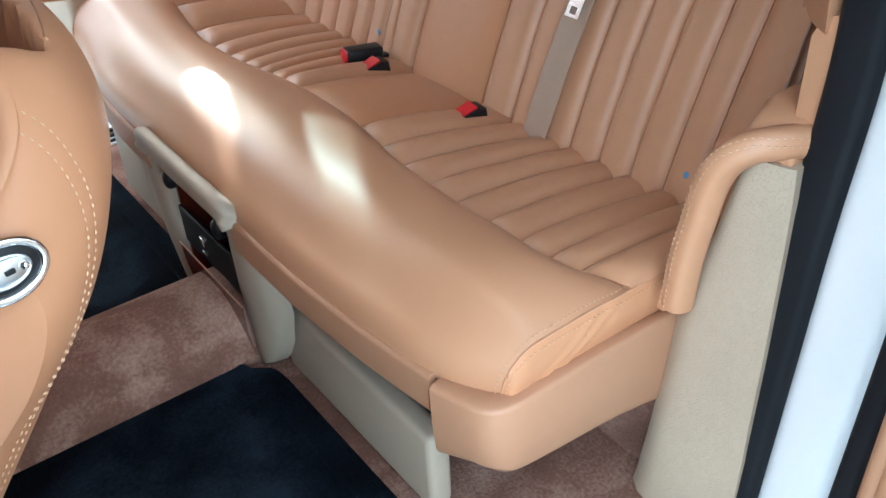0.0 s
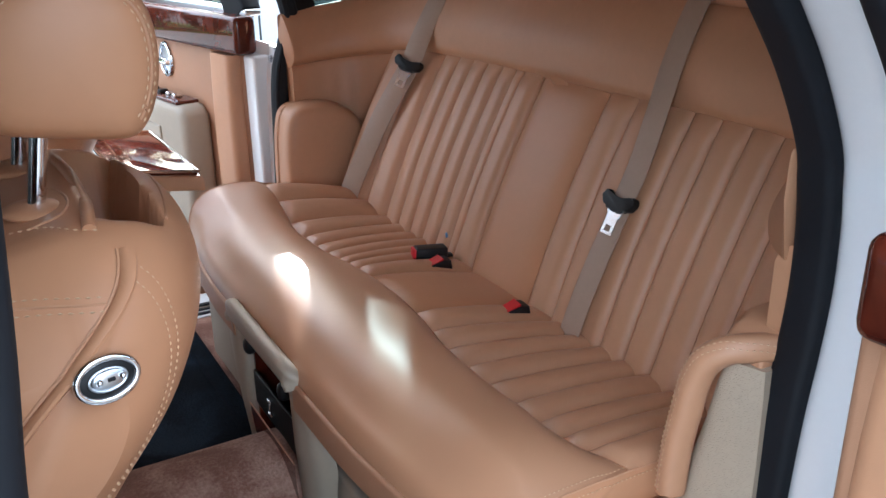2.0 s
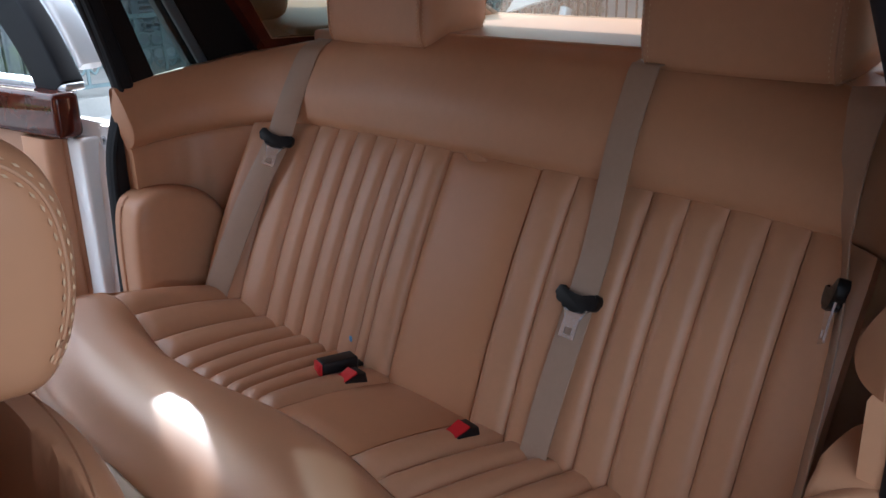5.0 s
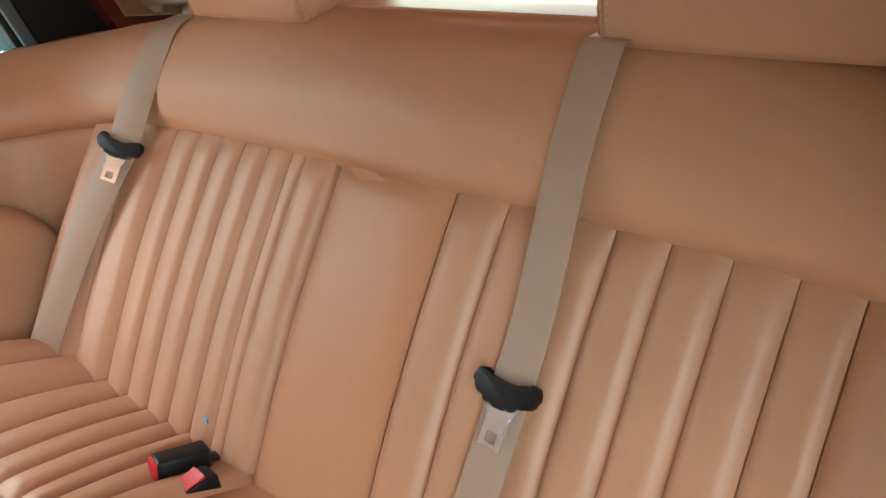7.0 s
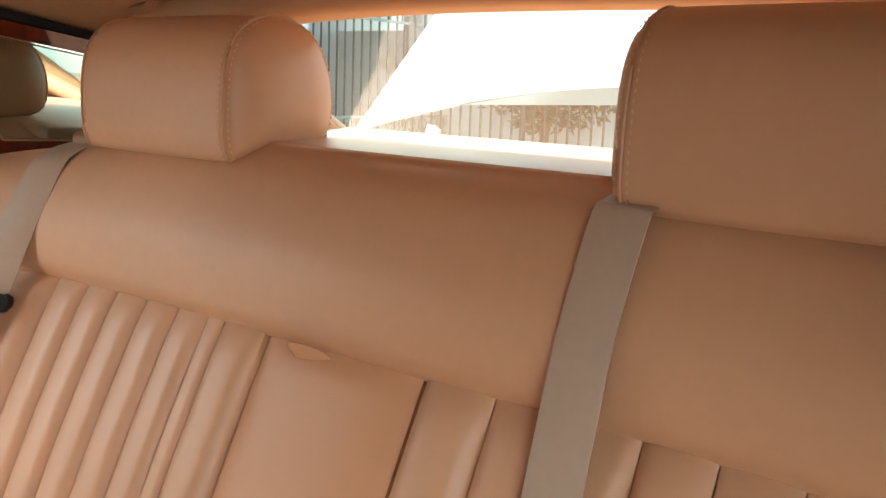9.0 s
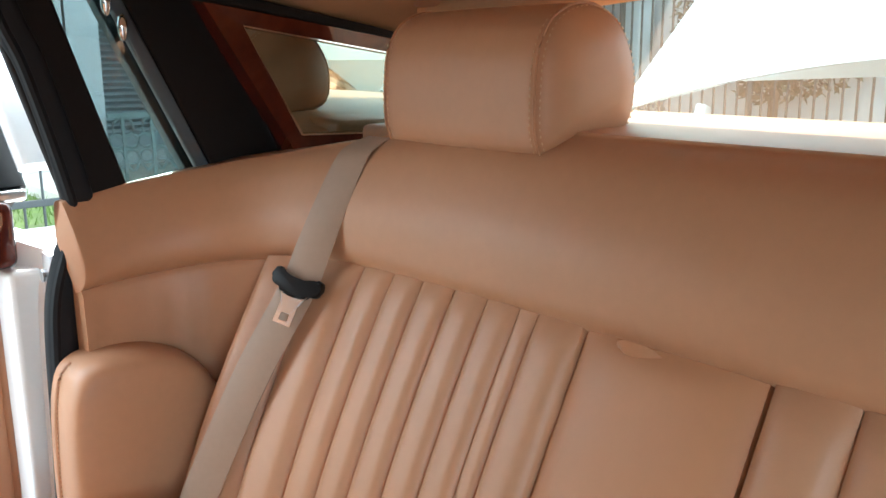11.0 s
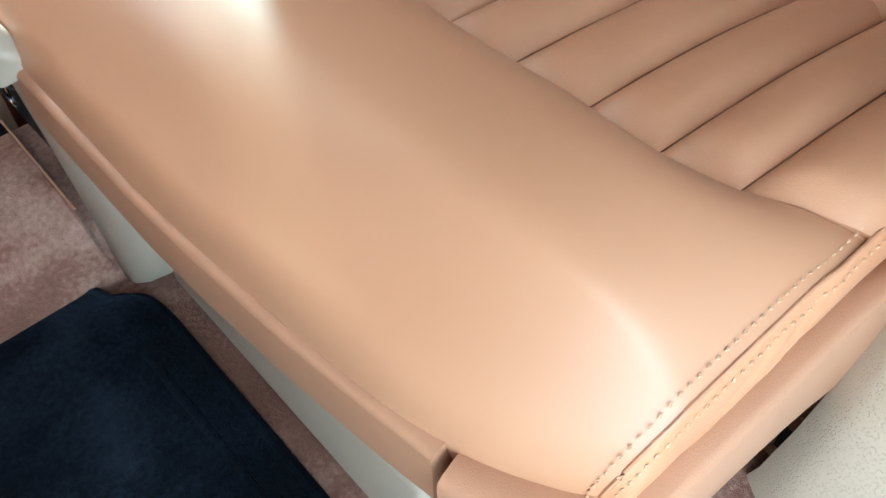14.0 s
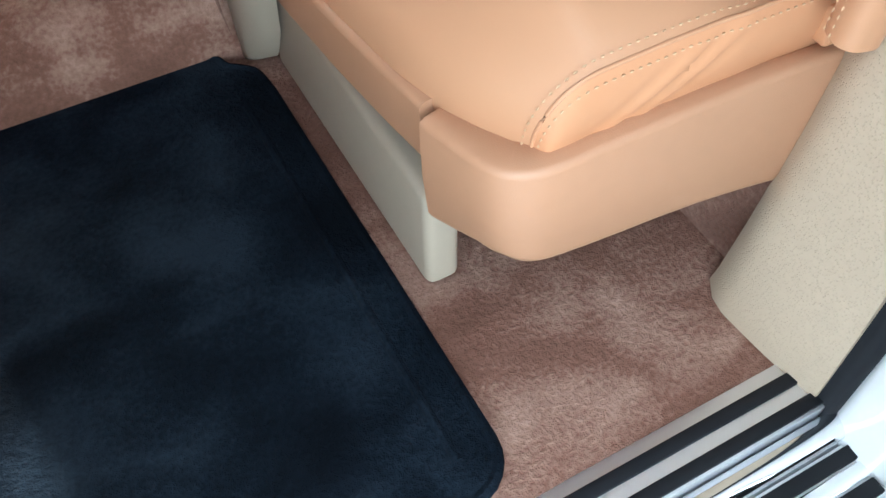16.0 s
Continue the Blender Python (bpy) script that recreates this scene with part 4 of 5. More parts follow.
# ---------------------------------------------------------------- rear headrests
def headrest(y):
    t = thing("rear_headrest", "broad tan leather rear headrest with stitched end panels", "headrest", (1.27, y, 1.19), "rear headrests")
    rings = []
    n = 26
    hw = 0.152
    base = [(1.206, 1.182), (1.198, 1.205), (1.198, 1.25), (1.204, 1.292), (1.224, 1.323), (1.262, 1.339), (1.30, 1.336), (1.335, 1.316), (1.357, 1.275), (1.360, 1.23), (1.345, 1.20), (1.29, 1.186), (1.24, 1.180)]
    outline = [(p.x, p.y) for p in smooth_path([(a, b, 0) for a, b in base] + [(*base[0], 0)], 3)][:-1]
    cx, cz = 1.275, 1.255
    for k in range(n + 1):
        f = -1 + 2 * k / n
        e = max(0, (abs(f) - 0.80) / 0.20)
        sc = 1 - 0.55 * e ** 3 - 0.02 * f * f
        rings.append([(cx + (a - cx) * sc, y + hw * f * (1 - 0.01 * e), cz + (b - cz) * sc) for a, b in outline])
    part("cushion", loft(rings), LEATHER, t, sharp=80)
    for s in (-1, 1):
        loop = [Vector((cx + (a - cx) * 0.985, y + s * hw * 0.84, cz + (b - cz) * 0.985)) for a, b in outline]
        part("seam", sweep(loop + [loop[0]], circle(0.0016, 6), cap=False), LEATHER, t)
        for off in (0.80, 0.88):
            e = max(0, (off - 0.80) / 0.20)
            sc = 1 - 0.55 * e ** 3 - 0.02 * off * off + 0.003
            part("stitching", stitches([Vector((cx + (a - cx) * sc, y + s * hw * off, cz + (b - cz) * sc)) for a, b in outline], 0.0075, 0.0045), STITCH, t, "cream stitching")
    for q in (-0.06, 0.06):
        part("post", sweep([(1.285, y + q, 1.12), (1.285, y + q, 1.20)], circle(0.006, 10)), CHROME, t)
    return t


headrest(0.332)
headrest(-0.370)


# ---------------------------------------------------------------- belts and buckles
def belt(path, tongue_at, w, label, turn=0.0):
    t = thing("seat_belt", label, "seat belt", path[-1], "rear seat belts")
    pts = smooth_path(path, 8)
    part("webbing", sweep(pts, rrect(w, 0.0022, 0.001, 2), lambda u: (-math.sin(turn * min(1, u / 0.45)), math.cos(turn * min(1, u / 0.45)), 0)), BELT, t)
    i = min(range(len(pts)), key=lambda k: abs(pts[k].z - tongue_at))
    d = (pts[i + 1] - pts[i - 1]).normalized()
    d = d if d.z < 0 else -d
    d = Vector((d.x, d.y * 0.3, d.z)).normalized()
    a = Vector((-math.sin(turn), math.cos(turn), 0))
    a = (a - d * a.dot(d)).normalized()
    o = d.cross(a)
    o = o if o.x < 0 else -o
    m = Matrix((a, -d, o)).transposed().to_4x4()
    m.translation = pts[i] + o * 0.006
    bar = [(-0.040, 0.009), (-0.031, 0.012), (-0.026, 0.005), (0.026, 0.005), (0.031, 0.012), (0.040, 0.009), (0.041, -0.004), (0.036, -0.014), (0.018, -0.018), (0.014, -0.024), (-0.014, -0.024), (-0.018, -0.018), (-0.036, -0.014), (-0.041, -0.004)]
    b = prism([(0.86 * p.x, 0.86 * p.y) for p in smooth_path([(x, y, 0) for x, y in bar + bar[:1]], 3)][:-1], "z", -0.006, 0.007, 0.0035)
    b.transform(m)
    tg = part("tongue_grip", b, BLACK, t, "black plastic tongue grip")
    plate = bmesh.new()
    outer = [(-0.021, -0.012), (0.021, -0.012), (0.0125, -0.026), (0.0125, -0.058), (-0.0125, -0.058), (-0.0125, -0.026)]
    hole = [(-0.006, -0.043), (0.006, -0.043), (0.006, -0.044), (0.006, -0.053), (-0.006, -0.053), (-0.006, -0.044)]
    for z in (0.0025, 0.0):
        vo = [plate.verts.new((x, y, z)) for x, y in outer]
        vi = [plate.verts.new((x, y, z)) for x, y in hole]
        for k in range(6):
            j = (k + 1) % 6
            plate.faces.new((vo[k], vo[j], vi[j], vi[k]))
        if z:
            keep = (vo, vi)
        else:
            for p, q in ((keep[0], vo), (keep[1], vi)):
                for k in range(6):
                    plate.faces.new((p[k], p[(k + 1) % 6], q[(k + 1) % 6], q[k]))
    plate.transform(m)
    part("latch_plate", plate, WHITENED_STEEL, tg, "bright steel latch plate", smooth=False)
    return t


belt([(1.235, -0.252, 1.196), (1.205, -0.250, 1.190), (1.190, -0.248, 1.178), (1.156, -0.245, 1.100), (1.127, -0.246, 1.020), (1.094, -0.249, 0.940), (1.059, -0.248, 0.870), (1.014, -0.243, 0.77), (0.984, -0.239, 0.69), (0.976, -0.237, 0.655)], 0.893, 0.0465, "beige centre seat belt hanging over the seat back")
belt([(1.225, 0.508, 1.180), (1.200, 0.508, 1.172), (1.178, 0.508, 1.155), (1.146, 0.510, 1.10), (1.118, 0.512, 1.045), (1.094, 0.516, 0.995), (1.040, 0.535, 0.90), (0.994, 0.555, 0.80), (0.962, 0.571, 0.72), (0.950, 0.578, 0.68)], 1.000, 0.050, "beige outer seat belt lying against the seat back", 0.6)
belt([(1.20, -0.545, 1.186), (1.172, -0.550, 1.162), (1.142, -0.556, 1.11), (1.105, -0.572, 1.04), (1.068, -0.588, 0.98), (1.02, -0.600, 0.90), (0.975, -0.606, 0.81), (0.94, -0.606, 0.70)], 0.985, 0.048, "beige outer seat belt lying against the seat back", -1.1)


def buckle(m, name="belt_buckle"):
    t = thing(name, "black seat belt buckle with a red release button", "buckle", m.translation, "belt buckles")
    b = box((-0.046, -0.018, -0.014), (0.030, 0.018, 0.017), 0.005, 3)
    b.transform(m)
    bd = part("body", b, BLACK, t)
    b = box((-0.0505, -0.0150, -0.0095), (-0.034, 0.0150, 0.0150), 0.002, 2)
    b.transform(m)
    part("button", b, RED, bd, "red release button")
    b = box((0.028, -0.010, -0.010), (0.045, 0.010, -0.003), 0.002, 2)
    b.transform(m)
    part("stalk", b, BLACK, t)
    return t


buckle(pose(0.950, 0.156, 0.693, 0, 3, -12) @ Matrix.Scale(0.86, 4))


def wedge_buckle(m):
    """A stub buckle whose sloping top is the red button."""
    t = thing("belt_buckle", "black wedge-shaped seat belt buckle with a red top button", "buckle", m.translation, "belt buckles")
    m = m @ Matrix.Diagonal((0.84, 0.90, 0.66, 1))
    b = prism([(-0.034, -0.014), (-0.034, -0.004), (0.012, 0.017), (0.030, 0.015), (0.036, -0.014)], "y", -0.018, 0.018, 0.003)
    b.transform(m)
    bd = part("body", b, BLACK, t)
    b = loft([[(-0.032 + 0.044 * f, -0.0145, -0.0045 + 0.0215 * f - 0.003 * math.sin(math.pi * f)), (-0.032 + 0.044 * f, 0.0145, -0.0045 + 0.0215 * f - 0.003 * math.sin(math.pi * f)),
               (-0.033 + 0.044 * f, 0.0145, 0.0005 + 0.0215 * f - 0.003 * math.sin(math.pi * f)), (-0.033 + 0.044 * f, -0.0145, 0.0005 + 0.0215 * f - 0.003 * math.sin(math.pi * f))] for f in [k / 6 for k in range(7)]])
    b.transform(m)
    part("button", b, RED, bd, "red sloping release button")
    b = box((0.034, -0.010, -0.012), (0.046, 0.010, -0.006), 0.002, 2)
    b.transform(m)
    part("stalk", b, BLACK, t)
    return t


wedge_buckle(pose(0.930, 0.112, 0.689, 0, 5, -4))
wedge_buckle(pose(0.938, -0.135, 0.688, 0, 5, -6))
for x, y, z in ((1.0105, 0.452, 0.714), (1.0033, 0.196, 0.708), (0.9985, -0.496, 0.713)):
    solid("sticker", pillow((x, y, z), (0.0018, 0.0042, 0.006), (1, 1), 12, 8), BLUE, "tiny blue label tag on the leather", "sticker", "stickers")


# ---------------------------------------------------------------- front seats
def front_seat(y0, y1, dx, dz, group):
    s = thing("front_seat", "tan leather front seat back seen from behind", "seat", (0.2 + dx, (y0 + y1) / 2, FLOOR), group)
    rear = [(1.068, 0.18), (1.080, 0.24), (1.080, 0.298), (1.062, 0.348), (1.000, 0.367), (0.925, 0.346), (0.845, 0.290), (0.76, 0.226), (0.62, 0.13), (0.48, 0.06), (0.40, 0.03)]
    front = [(0.40, -0.12), (0.60, -0.06), (0.80, 0.02), (0.93, 0.08), (1.02, 0.125), (1.055, 0.155)]
    ol = smooth_path([(x + dx, 0, z + dz) for z, x in rear + front], 9)
    n = 84
    cy, hw = (y0 + y1) / 2, (y1 - y0) / 2

    def step(x, a, b):
        f = min(1, max(0, (x - a) / (b - a)))
        return f * f * (3 - 2 * f)

    def ring(f):
        e = min(1, max(0, (abs(f) - 0.55) / 0.45))
        out = []
        for p in ol:
            c = Vector((0.17 + dx + 0.42 * (p.z - dz - 0.95), 0, p.z))
            q = p.lerp(c, 0.16 * e ** 3)
            q.x -= 0.085 * f * f * max(0, min(1, (p.x - c.x) / 0.12))
            q.z -= max(0, q.z - 0.86 - dz) * 0.36 * e ** 2
            # hollow behind the shoulder
            if q.z - dz > 1.0:
                g = abs(f)
                q.z -= 0.085 * step(q.x - dx, 0.266, 0.282) * (1 - step(q.x - dx, 0.306, 0.322)) * (1 - step(g, 0.52, 0.57))
            out.append(Vector((q.x, cy + hw * f, q.z)))
        return out
    rings = [ring(math.sin(math.pi / 2 * (-1 + 2 * k / n))) for k in range(n + 1)]
    for off in (0.76, 0.80):
        row = [ring(-(off + 0.14 * min(1, k / 40)))[21 + k] + Vector((0.0008, -0.0009, 0)) for k in range(63)]
        part("stitching", stitches(row, 0.006, 0.004, 0.0006), STITCH, s, "cream double stitching")
    part("backrest", loft(rings), LEATHER_FLAT, s, sharp=80)
    part("seat_base", box((-0.40 + dx, y0 + 0.03, FLOOR + 0.002), (0.0 + dx, y1 - 0.03, 0.58), 0.03), LEATHER_FLAT, s)
    hy, hw = cy + 0.01, 0.150
    base = [(0.214, 1.150), (0.262, 1.142), (0.300, 1.137), (0.316, 1.141), (0.328, 1.156), (0.336, 1.177), (0.340, 1.200), (0.340, 1.222), (0.336, 1.243), (0.326, 1.260), (0.309, 1.273), (0.288, 1.280), (0.265, 1.282), (0.242, 1.279), (0.220, 1.269), (0.197, 1.250), (0.182, 1.222), (0.179, 1.190), (0.190, 1.163)]
    outline = [(p.x + dx, p.y + dz) for p in smooth_path([(a, b, 0) for a, b in base] + [(*base[0], 0)], 4)][:-1]
    hx, hz = 0.262 + dx, 1.210 + dz
    caps = [(0.0, 0.12), (0.002, 0.40), (0.005, 0.62), (0.009, 0.78), (0.015, 0.88), (0.024, 0.95), (0.038, 0.99), (0.06, 1.0), (0.10, 1.01)]
    rr = [(hy - hw + d, k) for d, k in caps] + [(hy, 1.015)] + [(hy + hw - d, k) for d, k in reversed(caps)]
    part("headrest", loft([[(hx + (a - hx) * k, y, hz + (b - hz) * k) for a, b in outline] for y, k in rr]), LEATHER_FLAT, s, "rounded leather headrest with double stitching", sharp=80)
    for k, d in ((0.80, 0.0095), (0.885, 0.0152)):
        loop = [Vector((hx + (a - hx) * k, hy - hw + d - 0.001, hz + (b - hz) * k)) for a, b in outline[14:70]]
        part("stitching", stitches(loop, 0.0078, 0.005), STITCH, s, "cream double stitching")
    k, d = 0.843, 0.0125
    part("seam", sweep([Vector((hx + (a - hx) * k, hy - hw + d, hz + (b - hz) * k)) for a, b in outline[14:70]], circle(0.0012, 6)), LEATHER, s)
    for q in (-0.0755, 0.0755):
        part("post", sweep([(0.220 + dx, hy + q, 1.04 + dz), (0.244 + dx, hy + q, 1.17 + dz)], circle(0.0078, 16)), CHROME, s, "polished chrome headrest post")
        part("post_collar", pillow((0.224 + dx, hy + q, 1.077 + dz), (0.026, 0.030, 0.007), (1, 1), 24, 12), LEATHER_FLAT, s)
    return s


fs = front_seat(-0.605, -0.13, 0.0, 0.0, "front seats")
bpy.context.view_layer.update()
FS_BACK = [c for c in fs.children if c.name.startswith("backrest")][0]


def on(ob, x, z, proud=0.0):
    """The place on the outer side of a part above (x, z), pushed out a little."""
    inv = ob.matrix_world.inverted()
    hit, p, n, _ = ob.ray_cast(inv @ Vector((x, -2.0, z)), Vector((0, 1, 0)))
    return ob.matrix_world @ p + n * proud if hit else Vector((x, -0.5, z))


def above(ob, x, y, proud=0.0):
    """The place on the top of a part at (x, y)."""
    inv = ob.matrix_world.inverted()
    hit, p, n, _ = ob.ray_cast(inv @ Vector((x, y, 1.6)), Vector((0, 0, -1)))
    return ob.matrix_world @ p + n * proud if hit else Vector((x, y, 1.0))


def line_on(ob, pts, proud, steps=8):
    return [on(ob, q.x, q.z, proud) for q in smooth_path([(x, 0, z) for x, z in pts], steps)]


def line_above(ob, pts, proud, steps=8):
    return [above(ob, q.x, q.y, proud) for q in smooth_path([(x, y, 0) for x, y in pts], steps)]


for off in (0.0, 0.009):
    part("stitching", stitches(line_on(FS_BACK, [(0.252, 1.041 - off), (0.235, 1.043 - off), (0.21, 1.045 - off), (0.18, 1.046 - off), (0.14, 1.046 - off)], 0.0008), 0.0075, 0.005), STITCH, fs, "cream double stitching")
part("panel_seam", sweep(line_on(FS_BACK, [(0.254, 1.0365), (0.235, 1.0385), (0.21, 1.0405), (0.18, 1.0415), (0.14, 1.0415)], 0.0), circle(0.0014, 6)), LEATHER, fs)
part("stitching", stitches(line_above(FS_BACK, [(0.20, -0.478), (0.222, -0.490), (0.245, -0.515), (0.268, -0.524)], 0.0008), 0.0075, 0.005), STITCH, fs, "cream stitching")
SEAM_A = line_on(FS_BACK, [(0.272, 1.066), (0.270, 1.058), (0.265, 1.047), (0.254, 1.0345), (0.234, 1.018), (0.209, 0.996), (0.186, 0.974), (0.15, 0.935)], 0.0, 6)
part("panel_seam", sweep(SEAM_A, circle(0.0016, 6)), LEATHER, fs)
part("panel_roll", sweep([q + Vector((0.0075, -0.0010, -0.001)) for q in SEAM_A], circle(0.0070, 10, 0.6)), LEATHER_FLAT, fs)
part("shoulder_seam", sweep(line_above(FS_BACK, [(0.345, -0.30), (0.342, -0.36), (0.338, -0.41), (0.331, -0.455), (0.325, -0.482)], 0.0), circle(0.0016, 6)), LEATHER, fs)
part("shoulder_roll", sweep(line_above(FS_BACK, [(0.262, -0.28), (0.266, -0.34), (0.267, -0.415), (0.263, -0.47), (0.257, -0.520)], 0.0), circle(0.006, 10)), LEATHER_FLAT, fs)
part("collar_seam", sweep(line_above(FS_BACK, [(0.236, -0.37), (0.250, -0.40), (0.252, -0.44), (0.240, -0.475), (0.215, -0.485)], 0.0), circle(0.0014, 6)), LEATHER, fs)
oc = on(FS_BACK, 0.241, 0.9895, 0.001)
ring = [2 * math.pi * k / 48 for k in range(49)]
ex = (on(FS_BACK, oc.x + 0.02, oc.z) - on(FS_BACK, oc.x - 0.02, oc.z)).normalized()
ez = on(FS_BACK, oc.x, oc.z + 0.016) - on(FS_BACK, oc.x, oc.z - 0.016)
ey = ez.cross(ex).normalized() * -1
ey = ey if ey.y < 0 else -ey
ez = ex.cross(ey).normalized()
ez = ez if ez.z > 0 else -ez


def face(a, out, c):
    """A place on the switch's plane: along, out of the leather, up."""
    return oc + ex * a + ey * out + ez * c


def bead(a, out, c, half, e=(1, 1)):
    b = pillow((0, 0, 0), half, e, 28, 14)
    m = Matrix((ex, ey, ez)).transposed().to_4x4()
    m.translation = face(a, out, c)
    b.transform(m)
    return b


oval = part("switch_bezel", sweep([face(0.0232 * math.cos(a), 0.004, 0.0162 * math.sin(a)) for a in ring], circle(0.0031, 10), ey, cap=False), CHROME, fs, "oval chrome switch bezel")
part("switch_well", bead(0, 0.003, 0, (0.0222, 0.003, 0.0152)), BLACK, oval)
part("switch_rim", sweep([face(0.0142 * math.cos(a), 0.006, 0.0084 * math.sin(a)) for a in ring], circle(0.0012, 8), ey, cap=False), STEEL, oval)
part("switch_plate", bead(0.001, 0.005, 0, (0.0135, 0.003, 0.0075), (0.8, 0.8)), STEEL, oval)
for q in (-0.0085, 0.0095):
    part("switch_knob", bead(0.001 + q, 0.008, 0, (0.0028, 0.003, 0.003)), CHROME, oval)
part("switch_slot", bead(0.002, 0.0078, 0, (0.003, 0.001, 0.0016), (0.3, 0.3)), BLACK, oval)
lv = on(FS_BACK, 0.192, 0.872, 0.006)
part("lever", sweep(smooth_path([lv + Vector((-0.045, 0, -0.016)), lv + Vector((-0.02, -0.006, -0.008)), lv], 4), circle(0.005, 10)), CHROME, fs, "small chrome lever")
part("lever_knob", pillow(lv, (0.009, 0.009, 0.009), (1, 1), 14, 10), CHROME, fs)

front_seat(0.14, 0.62, 0.052, 0.05, "front seats")
tray = thing("picnic_table", "open burr walnut picnic table folded out from the front seat", "folding table", (0.5, 0.58, 0.88))
part("veneer_top", prism([(0.408, 0.36), (0.541, 0.285), (0.536, 0.652), (0.409, 0.697)], "z", 0.884, 0.893, 0.003), WOOD, tray, "mirror-glossy burr walnut top")
part("tray_body", prism([(0.402, 0.352), (0.549, 0.277), (0.544, 0.660), (0.403, 0.706)], "z", 0.855, 0.884, 0.006), LEATHER, tray, "leather-covered tray body")
edge = [(0.408, 0.36, 0.892), (0.543, 0.283, 0.892), (0.538, 0.654, 0.892), (0.408, 0.699, 0.892)]
part("bright_edge", sweep(edge + [edge[0]], circle(0.003, 6), cap=False), CHROME, tray)
for q in (0.40, 0.60):
    part("arm", sweep([(0.33, q, 0.80), (0.44, q, 0.868)], rrect(0.02, 0.012, 0.004)), BLACK, tray)


# ---------------------------------------------------------------- doors
def door(hx, hy, ax, ay, s, label, cap=(1.03, 1.115)):
    """A rear-hinged door standing open. The line from (hx, hy) to (ax, ay) is its inner face; s: +1 on the far side."""
    u = Vector((ax - hx, ay - hy, 0)).normalized()
    w = Vector((-abs(u.y), u.x if u.y > 0 else -u.x, 0)).normalized()
    m = Matrix((u, w, Vector((0, 0, 1)))).transposed().to_4x4()
    m.translation = Vector((hx, hy, 0))
    t = thing("car_door", label, "car door", (hx, hy, 0.4), "open rear doors")

    def put(name, bm, material, lab="", parent=None, **k):
        bm.transform(m)
        return part(name, bm, material, parent or t, lab, **k)
    z0, z1 = cap
    pw = 0.006 if s > 0 else -0.022
    put("outer_skin", box((-0.03 if s > 0 else 0.0, -0.17, 0.28), (1.12, -0.061 if s > 0 else -0.101, z1 - (0.09 if s > 0 else 0.03)), 0.02), WHITE, "white painted door skin")
    if s > 0:
        put("door_edge", box((-0.03, -0.16, 0.30), (0.022, -0.004, z0 - 0.002), 0.008), WHITE, "white painted door edge")
    put("lining", box((0.024 if s > 0 else -0.02, -0.10, 0.36), (1.08, 0.0, z0 + 0.01), 0.01), TRIM, "tan leather door lining")
    put("end_pad", sweep(smooth_path([(0.085 if s > 0 else 0.045, w, q) for q, w in ((0.40, pw), (0.6, pw + 0.005), (0.85, pw + 0.005), (z0 - 0.004, pw))], 4), rrect(0.11, 0.05, 0.02), (1, 0, 0)), LEATHER, "tan leather pad at the hinge end")
    put("wood_cap", box((-0.018 if s > 0 else -0.012, -0.028 if s > 0 else -0.05, z0), (1.08, 0.030, z1), 0.014, 4), WOOD, "glossy burr walnut door capping")
    put("cap_strip", box((0.06, -0.035, z1 - 0.002), (1.05, -0.015, z1 + 0.004), 0.001, 1), CHROME)
    bz = put("handle_bezel", sweep([(0.46 + 0.034 * math.cos(a), 0.004, 0.95 + 0.044 * math.sin(a)) for a in [2 * math.pi * k / 36 for k in range(37)]], circle(0.006, 8), (0, 1, 0), cap=False), CHROME, "oval chrome handle surround")
    put("handle_well", pillow((0.46, 0.0, 0.95), (0.033, 0.003, 0.043), (1, 1), 24, 12), STEEL, parent=bz)
    put("handle", box((0.43, 0.004, 0.935), (0.49, 0.020, 0.955), 0.006), CHROME, parent=bz)
    put("armrest", prism([(0.22, 0.36), (0.22, 0.83), (0.25, 0.858), (0.92, 0.858), (0.95, 0.83), (0.95, 0.36)], "y", 0.0, 0.085, 0.02), BEIGE_TRIM, "beige leather armrest", sharp=60)
    put("pocket_lid", box((0.36, 0.083, 0.50), (0.80, 0.090, 0.79), 0.006), BEIGE_TRIM)
    sp = put("switch_panel", box((0.26, 0.012, 0.857), (0.80, 0.076, 0.866), 0.003), WOOD, "burr walnut switch panel")
    for q in (0.32, 0.36, 0.41, 0.47):
        put("switch", box((q, 0.03, 0.865), (q + 0.02, 0.055, 0.876), 0.003), CHROME if q < 0.4 else BLACK, parent=sp)
    put("window_rail", box((0.0, -0.055, z1 - 0.004), (1.08, -0.012, z1 + 0.012), 0.005), STEEL, "bright window sill strip")
    far = [(0.050, -0.035, z1 - 0.01), (0.125, -0.035, 1.203), (0.25, -0.035, 1.326), (0.40, -0.035, 1.425), (0.62, -0.035, 1.46), (1.05, -0.035, 1.46)]
    fr = smooth_path(far if s > 0 else [(0.03, -0.035, z1), (0.06, -0.035, 1.19), (0.16, -0.035, 1.33), (0.30, -0.035, 1.43), (0.55, -0.035, 1.47), (1.05, -0.035, 1.46)], 6)
    put("window_frame", sweep(fr, rrect(0.05, 0.098 if s > 0 else 0.035, 0.008), (0, 1, 0)), RUBBER, "black window frame")
    put("frame_trim", sweep([p + Vector((-0.064, -0.030, 0.052) if s > 0 else (-0.030, -0.045, 0.012)) for p in fr], rrect(0.05, 0.026 if s > 0 else 0.03, 0.01), (0, 1, 0)), WHITE, "white painted window surround")
    outline = [(p.x, p.z) for p in fr] + [(1.05, z1)]
    pane = put("pane", prism(outline, "y", -0.037, -0.033), TINT, "lightly tinted window glass", smooth=False)
    pane.visible_shadow = False
    return t


